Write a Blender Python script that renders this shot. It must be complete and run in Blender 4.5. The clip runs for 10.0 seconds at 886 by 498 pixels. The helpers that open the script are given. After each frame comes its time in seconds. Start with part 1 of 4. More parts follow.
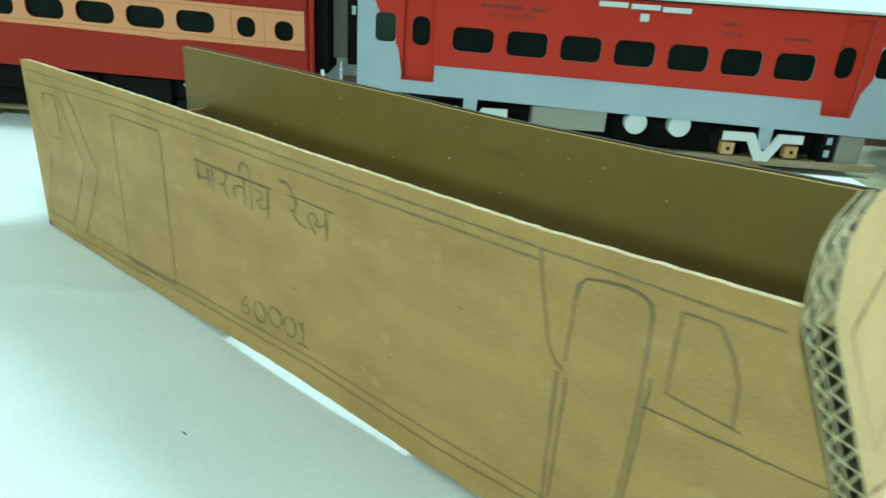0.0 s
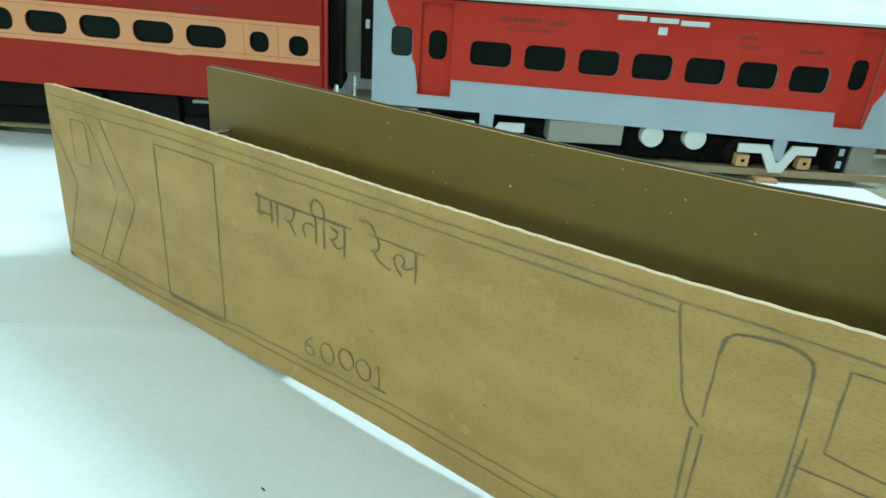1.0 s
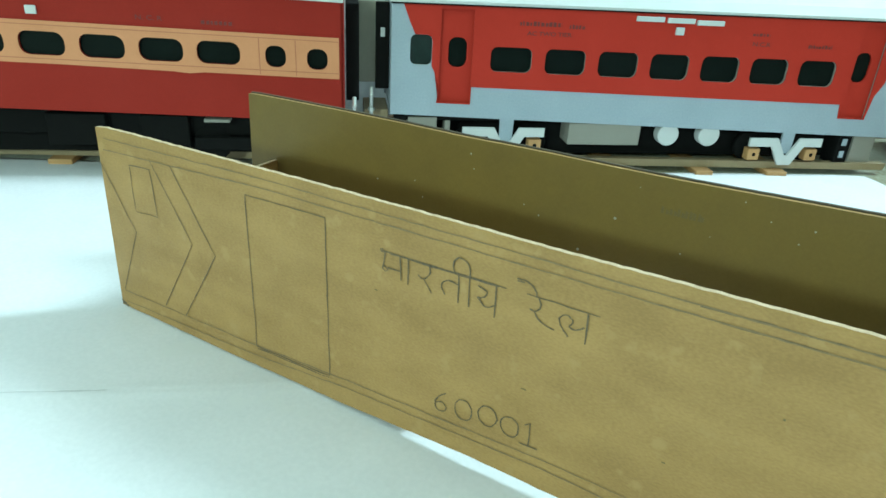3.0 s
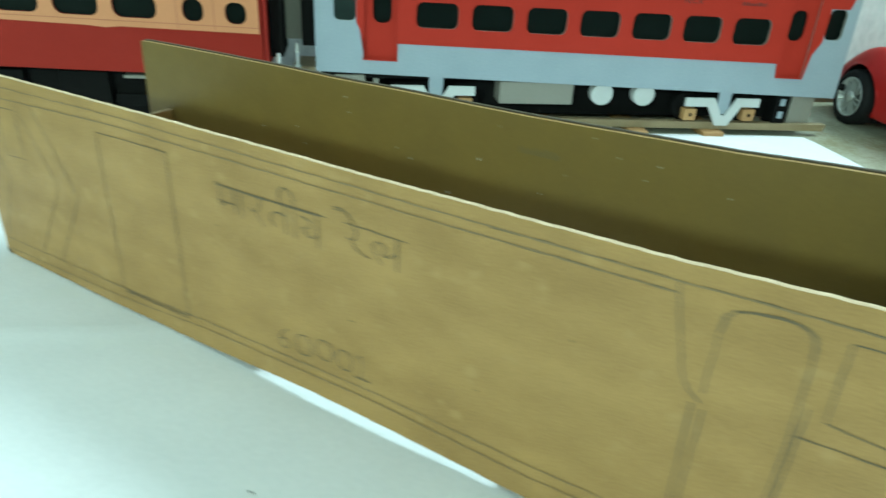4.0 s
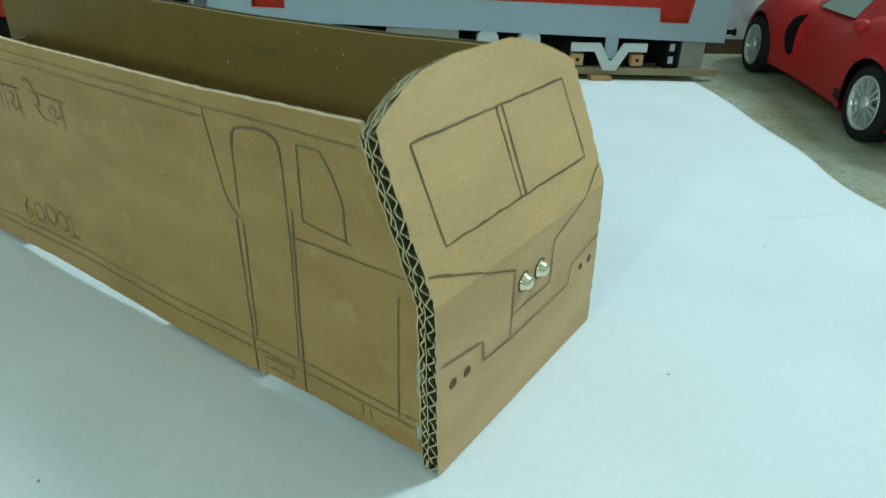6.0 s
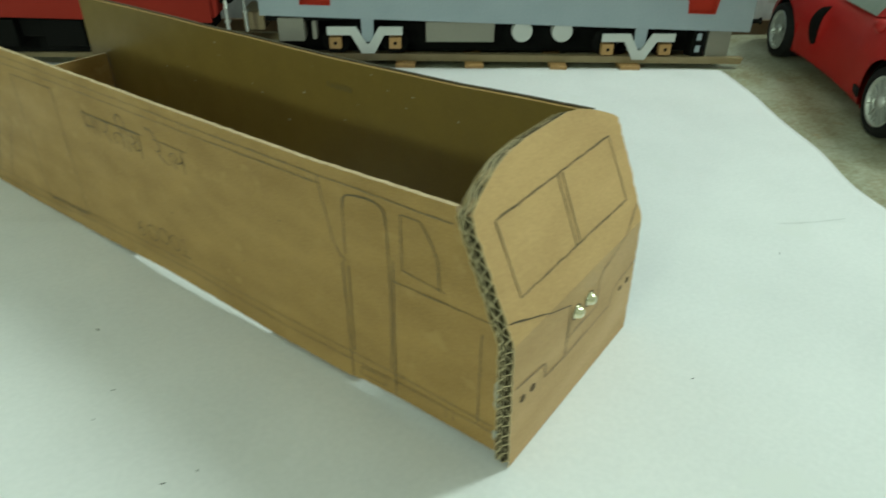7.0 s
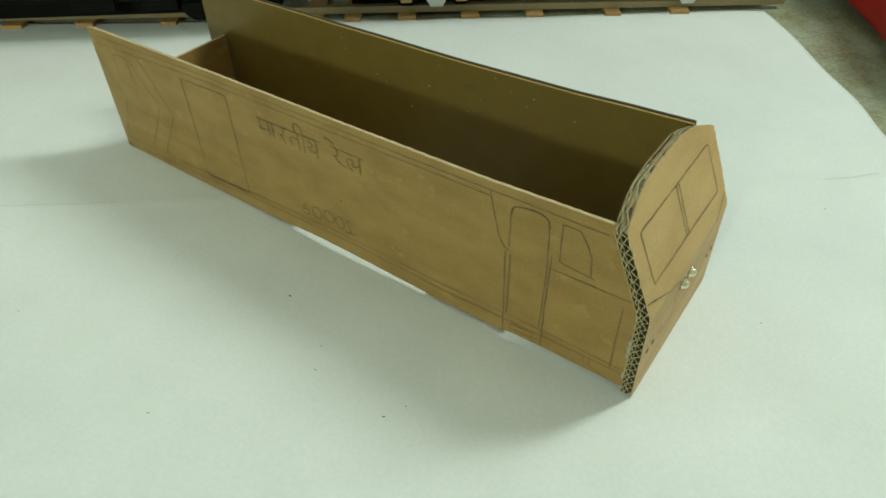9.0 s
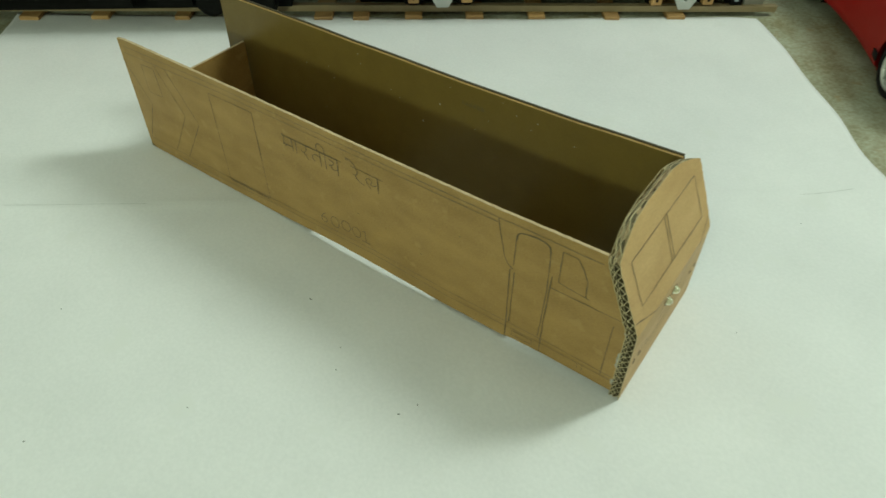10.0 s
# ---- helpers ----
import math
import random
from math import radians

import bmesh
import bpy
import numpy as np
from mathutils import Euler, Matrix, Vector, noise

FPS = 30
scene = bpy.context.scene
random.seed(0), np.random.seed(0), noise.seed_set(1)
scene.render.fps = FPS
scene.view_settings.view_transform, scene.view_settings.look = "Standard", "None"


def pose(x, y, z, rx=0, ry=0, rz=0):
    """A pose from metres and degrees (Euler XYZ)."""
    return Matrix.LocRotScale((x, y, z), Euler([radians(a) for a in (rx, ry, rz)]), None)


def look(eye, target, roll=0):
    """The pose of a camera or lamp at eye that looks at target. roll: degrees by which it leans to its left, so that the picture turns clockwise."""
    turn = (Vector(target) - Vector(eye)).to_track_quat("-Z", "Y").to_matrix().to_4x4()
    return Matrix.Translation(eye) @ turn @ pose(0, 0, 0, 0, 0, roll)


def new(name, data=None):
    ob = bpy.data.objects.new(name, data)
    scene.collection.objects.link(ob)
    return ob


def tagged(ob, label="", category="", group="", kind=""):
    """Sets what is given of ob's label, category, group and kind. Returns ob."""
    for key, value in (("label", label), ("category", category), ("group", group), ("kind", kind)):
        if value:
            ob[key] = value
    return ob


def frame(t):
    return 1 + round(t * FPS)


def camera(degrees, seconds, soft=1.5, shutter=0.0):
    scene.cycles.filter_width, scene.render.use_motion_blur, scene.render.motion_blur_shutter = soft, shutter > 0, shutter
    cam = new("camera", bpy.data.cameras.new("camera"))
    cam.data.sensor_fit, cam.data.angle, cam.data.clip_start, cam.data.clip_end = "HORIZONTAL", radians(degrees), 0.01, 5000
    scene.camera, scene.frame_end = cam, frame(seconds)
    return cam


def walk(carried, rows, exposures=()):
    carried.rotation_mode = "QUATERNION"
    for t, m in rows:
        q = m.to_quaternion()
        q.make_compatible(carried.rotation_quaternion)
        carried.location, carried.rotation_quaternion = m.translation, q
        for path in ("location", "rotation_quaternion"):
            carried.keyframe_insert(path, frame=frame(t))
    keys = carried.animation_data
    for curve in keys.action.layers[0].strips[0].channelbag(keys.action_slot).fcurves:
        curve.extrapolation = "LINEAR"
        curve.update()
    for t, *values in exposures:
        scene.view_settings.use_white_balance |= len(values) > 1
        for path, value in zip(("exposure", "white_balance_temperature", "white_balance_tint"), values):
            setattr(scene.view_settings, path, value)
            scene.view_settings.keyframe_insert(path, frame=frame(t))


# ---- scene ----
from mathutils.geometry import tessellate_polygon

cam = camera(66.4, 10.0, soft=1.5, shutter=0.7)
PATH = [
    (0, (0.43279, -0.15113, 0.17597), (0.26391, 0.06380, 0.05232), 3.93),
    (0.2, (0.42123, -0.15572, 0.17566), (0.25323, 0.06019, 0.05254), 4.11),
    (0.5, (0.40832, -0.15989, 0.17767), (0.24153, 0.05744, 0.05540), 4.23),
    (0.7, (0.40139, -0.16239, 0.17892), (0.23623, 0.05650, 0.05723), 4.27),
    (1, (0.38898, -0.16595, 0.18167), (0.23003, 0.05720, 0.05945), 4.10),
    (1.2, (0.38197, -0.16922, 0.18310), (0.22583, 0.05568, 0.06047), 3.95),
    (1.5, (0.36497, -0.17819, 0.18528), (0.21345, 0.04937, 0.06175), 3.92),
    (2, (0.33932, -0.19148, 0.18800), (0.19565, 0.04034, 0.06303), 3.70),
    (2.2, (0.33149, -0.19372, 0.18895), (0.19068, 0.04014, 0.06451), 3.65),
    (3.3, (0.31194, -0.19094, 0.20000), (0.17754, 0.04372, 0.07010), 3.15),
    (3.5, (0.32875, -0.18679, 0.19696), (0.19383, 0.04647, 0.06510), 3.45),
    (3.7, (0.34839, -0.17609, 0.19136), (0.21544, 0.05407, 0.05226), 4.26),
    (4, (0.37135, -0.16455, 0.18520), (0.23866, 0.06698, 0.04814), 3.31),
    (4.2, (0.39751, -0.15167, 0.18015), (0.26636, 0.08080, 0.04319), 3.70),
    (4.5, (0.43002, -0.13830, 0.17256), (0.29920, 0.09128, 0.03051), 4.26),
    (4.7, (0.45354, -0.13505, 0.17078), (0.32109, 0.09288, 0.02759), 3.43),
    (5, (0.47576, -0.12766, 0.16566), (0.33747, 0.09689, 0.02264), 2.55),
    (5.2, (0.49193, -0.12581, 0.16357), (0.34749, 0.09537, 0.02140), 1.97),
    (5.5, (0.51112, -0.12451, 0.15838), (0.36312, 0.09466, 0.01675), 1.87),
    (5.7, (0.52175, -0.12384, 0.15579), (0.37187, 0.09549, 0.01641), 1.75),
    (6.8, (0.52992, -0.14959, 0.20923), (0.38381, 0.05930, 0.05107), 1.56),
    (7, (0.52377, -0.15926, 0.21651), (0.37565, 0.04536, 0.05467), 0.85),
    (7.2, (0.51920, -0.16578, 0.22260), (0.37442, 0.03650, 0.05491), 1.37),
    (7.5, (0.51993, -0.18265, 0.23694), (0.37913, 0.02221, 0.06897), 1.51),
    (7.7, (0.51765, -0.19182, 0.25201), (0.37759, 0.01160, 0.08171), 1.50),
    (8, (0.51278, -0.20626, 0.26261), (0.37544, -0.00768, 0.08456), 1.72),
    (8.2, (0.50682, -0.21516, 0.26726), (0.37453, -0.01980, 0.08197), 1.92),
    (8.5, (0.50084, -0.22001, 0.28108), (0.36542, -0.02841, 0.09413), 0.55),
    (8.7, (0.49652, -0.22619, 0.29123), (0.36264, -0.03912, 0.09867), 0.00),
    (9, (0.48914, -0.23356, 0.30394), (0.35689, -0.05283, 0.10433), -1.00),
    (9.2, (0.48471, -0.23598, 0.31361), (0.35298, -0.05776, 0.11141), -1.31),
    (9.5, (0.48026, -0.23883, 0.32669), (0.35078, -0.06625, 0.11824), -1.07),
    (9.7, (0.48056, -0.24183, 0.33931), (0.35333, -0.06898, 0.12970), -0.30),
    (10, (0.48469, -0.24769, 0.35284), (0.36197, -0.07306, 0.14202), 0.81),
]
EXPOSURES = [(0, 0.09, 5350, -36), (0.5, 0.09, 5150, -36), (1, 0.09, 5350, -27), (2, 0.12, 5250, -27), (4, 0.16, 5300, -31), (4.6, 0.18, 5250, -33), (5, -0.36, 5050, -30), (5.5, -0.63, 4950, -30), (7, -0.73, 6600, -28.5), (8, -0.68, 6750, -27.5), (9, -0.76, 7050, -26.5), (10, -0.83, 7150, -26)]
walk(cam, [(t, look(eye, target, roll)) for t, eye, target, roll in PATH], EXPOSURES)

# One unit of the plan is 75 mm. The locomotive's outer side lies in y = 0.
U = 0.075
TRAIN = 38.7  # degrees by which the coaches and the room are turned

# ---- light ----
world = bpy.data.worlds.new("world")
scene.world = world
world.use_nodes = True
sky = world.node_tree.nodes.new("ShaderNodeTexSky")
sky.sky_type, sky.sun_disc, sky.sun_elevation, sky.sun_rotation = "NISHITA", False, radians(40), radians(200)
world.node_tree.links.new(sky.outputs[0], world.node_tree.nodes["Background"].inputs[0])
world.node_tree.nodes["Background"].inputs[1].default_value = 0.1

ROOM_U0, ROOM_U1, ROOM_V0, ROOM_V1, ROOM_H = -30.0, 20.0, -32.0, 4.85, 36.0
WIN_V0, WIN_V1, WIN_Z0, WIN_Z1 = 1.0, 4.6, 14.5, 27.5
room_turn = Matrix.Rotation(radians(TRAIN), 4, "Z")
window_light = bpy.data.lights.new("window_daylight", "AREA")
window_light.shape, window_light.size, window_light.size_y = "RECTANGLE", (WIN_Z1 - WIN_Z0) * U, (WIN_V1 - WIN_V0) * U
window_light.energy, window_light.color = 53.0, (0.967, 0.955, 1.065)
lamp = new("window_daylight", window_light)
lamp.matrix_world = room_turn @ look(Vector((ROOM_U1 - 0.05, (WIN_V0 + WIN_V1) / 2, (WIN_Z0 + WIN_Z1) / 2)) * U, Vector((0, (WIN_V0 + WIN_V1) / 2, (WIN_Z0 + WIN_Z1) / 2)) * U, 90)

# fill lamp added behind the camera, in an unseen and assumed window slit
BAY_U0, BAY_U1, BAY_Z0, BAY_Z1 = -18.1, -13.9, 12.2, 14.8
bay_light = bpy.data.lights.new("bay_fill", "AREA")
bay_light.shape, bay_light.size, bay_light.size_y = "RECTANGLE", (BAY_Z1 - BAY_Z0) * U, (BAY_U1 - BAY_U0) * U
bay_light.energy, bay_light.color = 37.0, (0.99, 1.0, 0.925)
lamp = new("bay_fill", bay_light)
lamp.matrix_world = room_turn @ look(Vector(((BAY_U0 + BAY_U1) / 2, ROOM_V0 + 0.05, (BAY_Z0 + BAY_Z1) / 2)) * U, Vector(((BAY_U0 + BAY_U1) / 2, 0, (BAY_Z0 + BAY_Z1) / 2)) * U, 90)


# ---- materials ----
def material(name, colour, other=None, rough=0.6, metal=0.0, scale=40.0, fine=600.0, mix=0.5, bump=0.1, coat=0.0, stretch=(1, 1, 1), spots=None, alter=0.0, spec=0.5):
    """A surface with two scales of colour noise, uneven gloss and a fine relief."""
    m = bpy.data.materials.new(name)
    m.use_nodes = True
    n, link = m.node_tree.nodes, m.node_tree.links.new
    b = n["Principled BSDF"]
    b.inputs["Metallic"].default_value = metal
    b.inputs["Coat Weight"].default_value = coat
    b.inputs["Coat Roughness"].default_value = 0.25
    b.inputs["Specular IOR Level"].default_value = spec
    other = other or tuple(c * 0.8 for c in colour)
    where, mapping = n.new("ShaderNodeTexCoord"), n.new("ShaderNodeMapping")
    mapping.inputs["Scale"].default_value = stretch
    link(where.outputs["Object"], mapping.inputs["Vector"])
    large, small = n.new("ShaderNodeTexNoise"), n.new("ShaderNodeTexNoise")
    large.inputs["Scale"].default_value, small.inputs["Scale"].default_value = scale, fine
    large.inputs["Detail"].default_value, small.inputs["Detail"].default_value = 4, 3
    for tex in (large, small):
        link(mapping.outputs[0], tex.inputs["Vector"])
    add = n.new("ShaderNodeMath")
    add.operation = "MULTIPLY_ADD"
    link(small.outputs["Fac"], add.inputs[0])
    add.inputs[1].default_value = 0.45
    half = n.new("ShaderNodeMath")
    half.operation = "MULTIPLY"
    link(large.outputs["Fac"], half.inputs[0])
    half.inputs[1].default_value = 0.55
    link(half.outputs[0], add.inputs[2])
    span = n.new("ShaderNodeMapRange")
    span.inputs["From Min"].default_value, span.inputs["From Max"].default_value = 0.5 - 0.25 / max(mix, 0.05), 0.5 + 0.25 / max(mix, 0.05)
    link(add.outputs[0], span.inputs["Value"])
    blend = n.new("ShaderNodeMix")
    blend.data_type = "RGBA"
    link(span.outputs[0], blend.inputs["Factor"])
    blend.inputs["A"].default_value, blend.inputs["B"].default_value = (*colour, 1), (*other, 1)
    out = blend.outputs["Result"]
    if spots:
        tint, size, amount = spots
        dots, cut, over = n.new("ShaderNodeTexNoise"), n.new("ShaderNodeMapRange"), n.new("ShaderNodeMix")
        dots.inputs["Scale"].default_value, dots.inputs["Detail"].default_value = size, 5
        link(where.outputs["Object"], dots.inputs["Vector"])
        cut.inputs["From Min"].default_value, cut.inputs["From Max"].default_value = amount, amount + 0.08
        link(dots.outputs["Fac"], cut.inputs["Value"])
        over.data_type = "RGBA"
        link(cut.outputs[0], over.inputs["Factor"])
        link(out, over.inputs["A"])
        over.inputs["B"].default_value = (*tint, 1)
        out = over.outputs["Result"]
    if alter:
        info, shade = n.new("ShaderNodeObjectInfo"), n.new("ShaderNodeHueSaturation")
        vary = n.new("ShaderNodeMapRange")
        link(info.outputs["Random"], vary.inputs["Value"])
        vary.inputs["To Min"].default_value, vary.inputs["To Max"].default_value = 1 - alter, 1 + alter
        link(vary.outputs[0], shade.inputs["Value"])
        link(out, shade.inputs["Color"])
        out = shade.outputs["Color"]
    link(out, b.inputs["Base Color"])
    gloss = n.new("ShaderNodeMapRange")
    link(large.outputs["Fac"], gloss.inputs["Value"])
    gloss.inputs["From Min"].default_value, gloss.inputs["From Max"].default_value = 0.3, 0.7
    gloss.inputs["To Min"].default_value, gloss.inputs["To Max"].default_value = max(rough - 0.06, 0.02), min(rough + 0.06, 1)
    link(gloss.outputs[0], b.inputs["Roughness"])
    if bump:
        relief = n.new("ShaderNodeBump")
        relief.inputs["Strength"].default_value, relief.inputs["Distance"].default_value = bump, 0.0006
        link(add.outputs[0], relief.inputs["Height"])
        link(relief.outputs[0], b.inputs["Normal"])
    return m


KRAFT = material("kraft_board", (0.375, 0.234, 0.078), (0.268, 0.162, 0.052), 0.5, scale=60, fine=1300, mix=1.8, bump=0.05, stretch=(0.5, 1, 1), spots=((0.365, 0.235, 0.085), 95, 0.60), spec=0.4)
# Darker copy of the board: the shade inside the body is in its colour.
KRAFT_SHADED = material("kraft_board_shaded", (0.190, 0.132, 0.035), (0.146, 0.100, 0.026), 0.42, scale=45, fine=900, mix=0.9, bump=0.04, spec=0.33)
# Redder than the board, to warm the light that bounces inside the body.
KRAFT_BOUNCE = material("reddish_bounce_kraft", (0.29, 0.172, 0.055), (0.225, 0.13, 0.041), 0.6, scale=45, fine=900, mix=0.9, bump=0.05, spec=0.3)
KRAFT_EDGE = material("cut_board_edge", (0.60, 0.465, 0.30), (0.36, 0.255, 0.14), 0.85, scale=300, fine=2500, mix=1.0, bump=0.5)
DARK_EDGE = material("brown_board_edge", (0.045, 0.035, 0.022), (0.085, 0.062, 0.035), 0.85, scale=300, fine=2500, mix=1.0, bump=0.4)
KRAFT_NOSE = material("kraft_liner", (0.58, 0.383, 0.170), (0.45, 0.286, 0.120), 0.6, scale=55, fine=1300, mix=1.5, bump=0.1, stretch=(1, 0.3, 1))
# The shade of the board's hollows is put into this dark paper colour.
FLUTE_SHADED = material("shaded_kraft_fluting", (0.15, 0.12, 0.062), (0.095, 0.078, 0.04), 0.8, scale=300, fine=2000, mix=0.8, bump=0.3)
FLUTE_EDGE = material("cut_fluting_edge", (0.56, 0.47, 0.29), (0.40, 0.325, 0.19), 0.85, scale=300, fine=2500, mix=1.0, bump=0.3)
PENCIL = material("pencil_graphite", (0.072, 0.059, 0.040), (0.175, 0.121, 0.058), 0.6, scale=700, fine=3500, mix=1.3, bump=0.1)
PENCIL_FAINT = material("faint_pencil", (0.135, 0.10, 0.055), (0.27, 0.178, 0.08), 0.6, scale=500, fine=3500, mix=1.3, bump=0.0)
PAPER = material("white_chart_paper", (0.80, 0.785, 0.80), (0.70, 0.69, 0.705), 0.72, scale=13, fine=420, mix=1.15, bump=0.08, spots=((0.74, 0.73, 0.735), 24, 0.62))
CREASE = material("grey_fold", (0.36, 0.36, 0.35), (0.62, 0.61, 0.61), 0.8, scale=300, fine=2500, mix=1.3, bump=0.0)
TERRAZZO = material("terrazzo_floor", (0.44, 0.45, 0.355), (0.21, 0.185, 0.095), 0.38, scale=22, fine=300, mix=1.7, bump=0.02, spots=((0.30, 0.245, 0.13), 45, 0.64))
PLASTER = material("white_plaster", (0.79, 0.79, 0.77), (0.72, 0.725, 0.71), 0.8, scale=6, fine=90, mix=0.6, bump=0.3)
DISTEMPER = material("brushed_distemper", (0.70, 0.72, 0.72), (0.50, 0.53, 0.54), 0.85, scale=22, fine=160, mix=1.5, bump=0.5, stretch=(1, 1, 0.6), spots=((0.42, 0.42, 0.39), 38, 0.63))
SKIRT = material("brown_skirting_tile", (0.16, 0.10, 0.05), (0.10, 0.065, 0.035), 0.4, scale=20, fine=300)
RED = material("red_card_paint", (0.39, 0.027, 0.015), (0.33, 0.022, 0.012), 0.7, scale=18, fine=500, mix=0.7, bump=0.06, spec=0.2)
DARKRED = material("maroon_card_paint", (0.255, 0.016, 0.009), (0.205, 0.013, 0.007), 0.7, scale=18, fine=500, mix=0.7, bump=0.06, spec=0.2)
CREAM = material("peach_card_paint", (0.56, 0.25, 0.11), (0.48, 0.205, 0.088), 0.6, scale=20, fine=500, mix=0.6, bump=0.06)
# Darker peach: the shading of the band's relief is put into this colour.
CREAM_SHADE = material("peach_relief_shade", (0.40, 0.15, 0.07), (0.33, 0.115, 0.052), 0.6, scale=300, fine=1500, bump=0.0)
GREY = material("grey_blue_card_paint", (0.355, 0.40, 0.445), (0.285, 0.33, 0.375), 0.65, scale=22, fine=600, mix=1.1, bump=0.08)
WHITE = material("white_card", (0.57, 0.58, 0.565), (0.49, 0.50, 0.485), 0.6, scale=30, fine=600, bump=0.05)
BOXGREY = material("grey_box_card", (0.27, 0.255, 0.215), (0.22, 0.21, 0.175), 0.7, scale=30, fine=500, bump=0.06)
BLACK = material("black_card", (0.006, 0.006, 0.006), (0.011, 0.011, 0.010), 0.85, scale=40, fine=500, bump=0.05, spec=0.04)
GLASS = material("dark_window_film", (0.004, 0.006, 0.005), (0.008, 0.012, 0.010), 0.35, scale=60, fine=400, bump=0.0, spec=0.05)
# The green mottling is a reflection put into the dark film's colour.
GLASS_REFLECTION = material("green_reflection_film", (0.004, 0.010, 0.008), (0.009, 0.024, 0.020), 0.35, scale=160, fine=600, mix=1.2, bump=0.0)
INK = material("dark_print", (0.07, 0.015, 0.011), (0.16, 0.019, 0.013), 0.6, scale=900, fine=3000, mix=1.2, bump=0.0)
WOOD = material("bare_wood_block", (0.46, 0.28, 0.11), (0.36, 0.20, 0.075), 0.6, scale=90, fine=900, mix=0.9, bump=0.15, stretch=(0.3, 1, 1), alter=0.12)
RAILCARD = material("brown_card_rail", (0.31, 0.24, 0.135), (0.21, 0.16, 0.085), 0.65, scale=60, fine=900, mix=0.9, bump=0.15)
SILVER = material("silver_plastic", (0.62, 0.63, 0.60), (0.52, 0.53, 0.50), 0.35, metal=0.6, scale=60, fine=600, bump=0.03)
GANGWAY = material("grey_vestibule_card", (0.33, 0.315, 0.24), (0.25, 0.24, 0.185), 0.4, scale=20, fine=300, bump=0.05)
CARRED = material("glossy_red_plastic", (0.36, 0.011, 0.011), (0.30, 0.009, 0.009), 0.42, scale=10, fine=200, mix=0.4, bump=0.01, coat=0.05, spec=0.25)
RUBBER = material("black_rubber", (0.008, 0.008, 0.008), (0.014, 0.014, 0.014), 0.75, scale=60, fine=700, bump=0.15, spec=0.2)
CARGLASS = material("clear_car_window", (0.20, 0.24, 0.22), (0.30, 0.33, 0.30), 0.08, scale=40, fine=200, bump=0.0)
MARK = material("faded_stamp_ink", (0.115, 0.085, 0.030), (0.16, 0.118, 0.038), 0.5, scale=600, fine=2500, mix=1.3, bump=0.0)
TORN = material("torn_kraft", (0.56, 0.42, 0.25), (0.34, 0.24, 0.125), 0.85, scale=420, fine=2600, mix=1.3, bump=0.6)
HOLE = material("punched_hole", (0.16, 0.11, 0.06), (0.07, 0.05, 0.027), 0.85, scale=400, fine=2000, bump=0.1)
GLUE = material("dried_glue", (0.42, 0.41, 0.35), (0.3, 0.29, 0.24), 0.3, scale=200, fine=1500, bump=0.1)


def led_glass():
    m = bpy.data.materials.new("clear_lamp_dome")
    m.use_nodes = True
    b = m.node_tree.nodes["Principled BSDF"]
    b.inputs["Base Color"].default_value = (0.80, 0.76, 0.52, 1)
    b.inputs["Roughness"].default_value = 0.07
    b.inputs["Metallic"].default_value = 0.8
    b.inputs["Coat Weight"].default_value = 1.0
    return m


LED = led_glass()


# ---- building helpers ----
def mesh_object(name, verts, faces, mats, parent=None, label="", slots=None, smooth=False):
    """A mesh whose vertices are given in units of the plan."""
    me = bpy.data.meshes.new(name)
    me.from_pydata([tuple(c * U for c in v) for v in verts], [], faces)
    for m in mats if isinstance(mats, (list, tuple)) else [mats]:
        me.materials.append(m)
    if slots:
        me.polygons.foreach_set("material_index", slots)
    if smooth:
        me.polygons.foreach_set("use_smooth", [True] * len(faces))
    me.update()
    ob = new(name, me)
    if parent:
        ob.parent = parent
    return tagged(ob, label)


def thing(name, label, category, at=(0, 0, 0), turn=0.0, group="", kind=""):
    ob = new(name)
    ob.empty_display_size = 0.02
    ob.matrix_world = Matrix.Translation(Vector(at) * U) @ Matrix.Rotation(radians(turn), 4, "Z")
    return tagged(ob, label, category, group, kind)


def plate(name, outline, thick, place, mats, parent, label="", holes=(), edge=None):
    """A flat piece with thickness and holes. place(a, b, d) gives the point at depth d behind the face."""
    loops = [list(outline)] + [list(h) for h in holes]
    flat = [p for loop in loops for p in loop]
    n = len(flat)
    tris = tessellate_polygon([[Vector((a, b, 0)) for a, b in loop] for loop in loops])
    verts = [place(a, b, 0) for a, b in flat] + [place(a, b, thick) for a, b in flat]
    faces, slots = [], []
    for i, j, k in tris:
        (xa, ya), (xb, yb), (xc, yc) = flat[i], flat[j], flat[k]
        if (xb - xa) * (yc - ya) - (yb - ya) * (xc - xa) < 0:
            j, k = k, j
        faces += [(i, j, k), (n + k, n + j, n + i)]
        slots += [0, 0]
    start = 0
    for loop in loops:
        m = len(loop)
        for i in range(m):
            a, b = start + i, start + (i + 1) % m
            faces.append((a, n + a, n + b, b))
            slots.append(1 if edge else 0)
        start += m
    ob = mesh_object(name, verts, faces, [mats, edge] if edge else mats, parent, label, slots)
    fix = bmesh.new()
    fix.from_mesh(ob.data)
    bmesh.ops.recalc_face_normals(fix, faces=fix.faces)
    fix.to_mesh(ob.data)
    fix.free()
    return ob


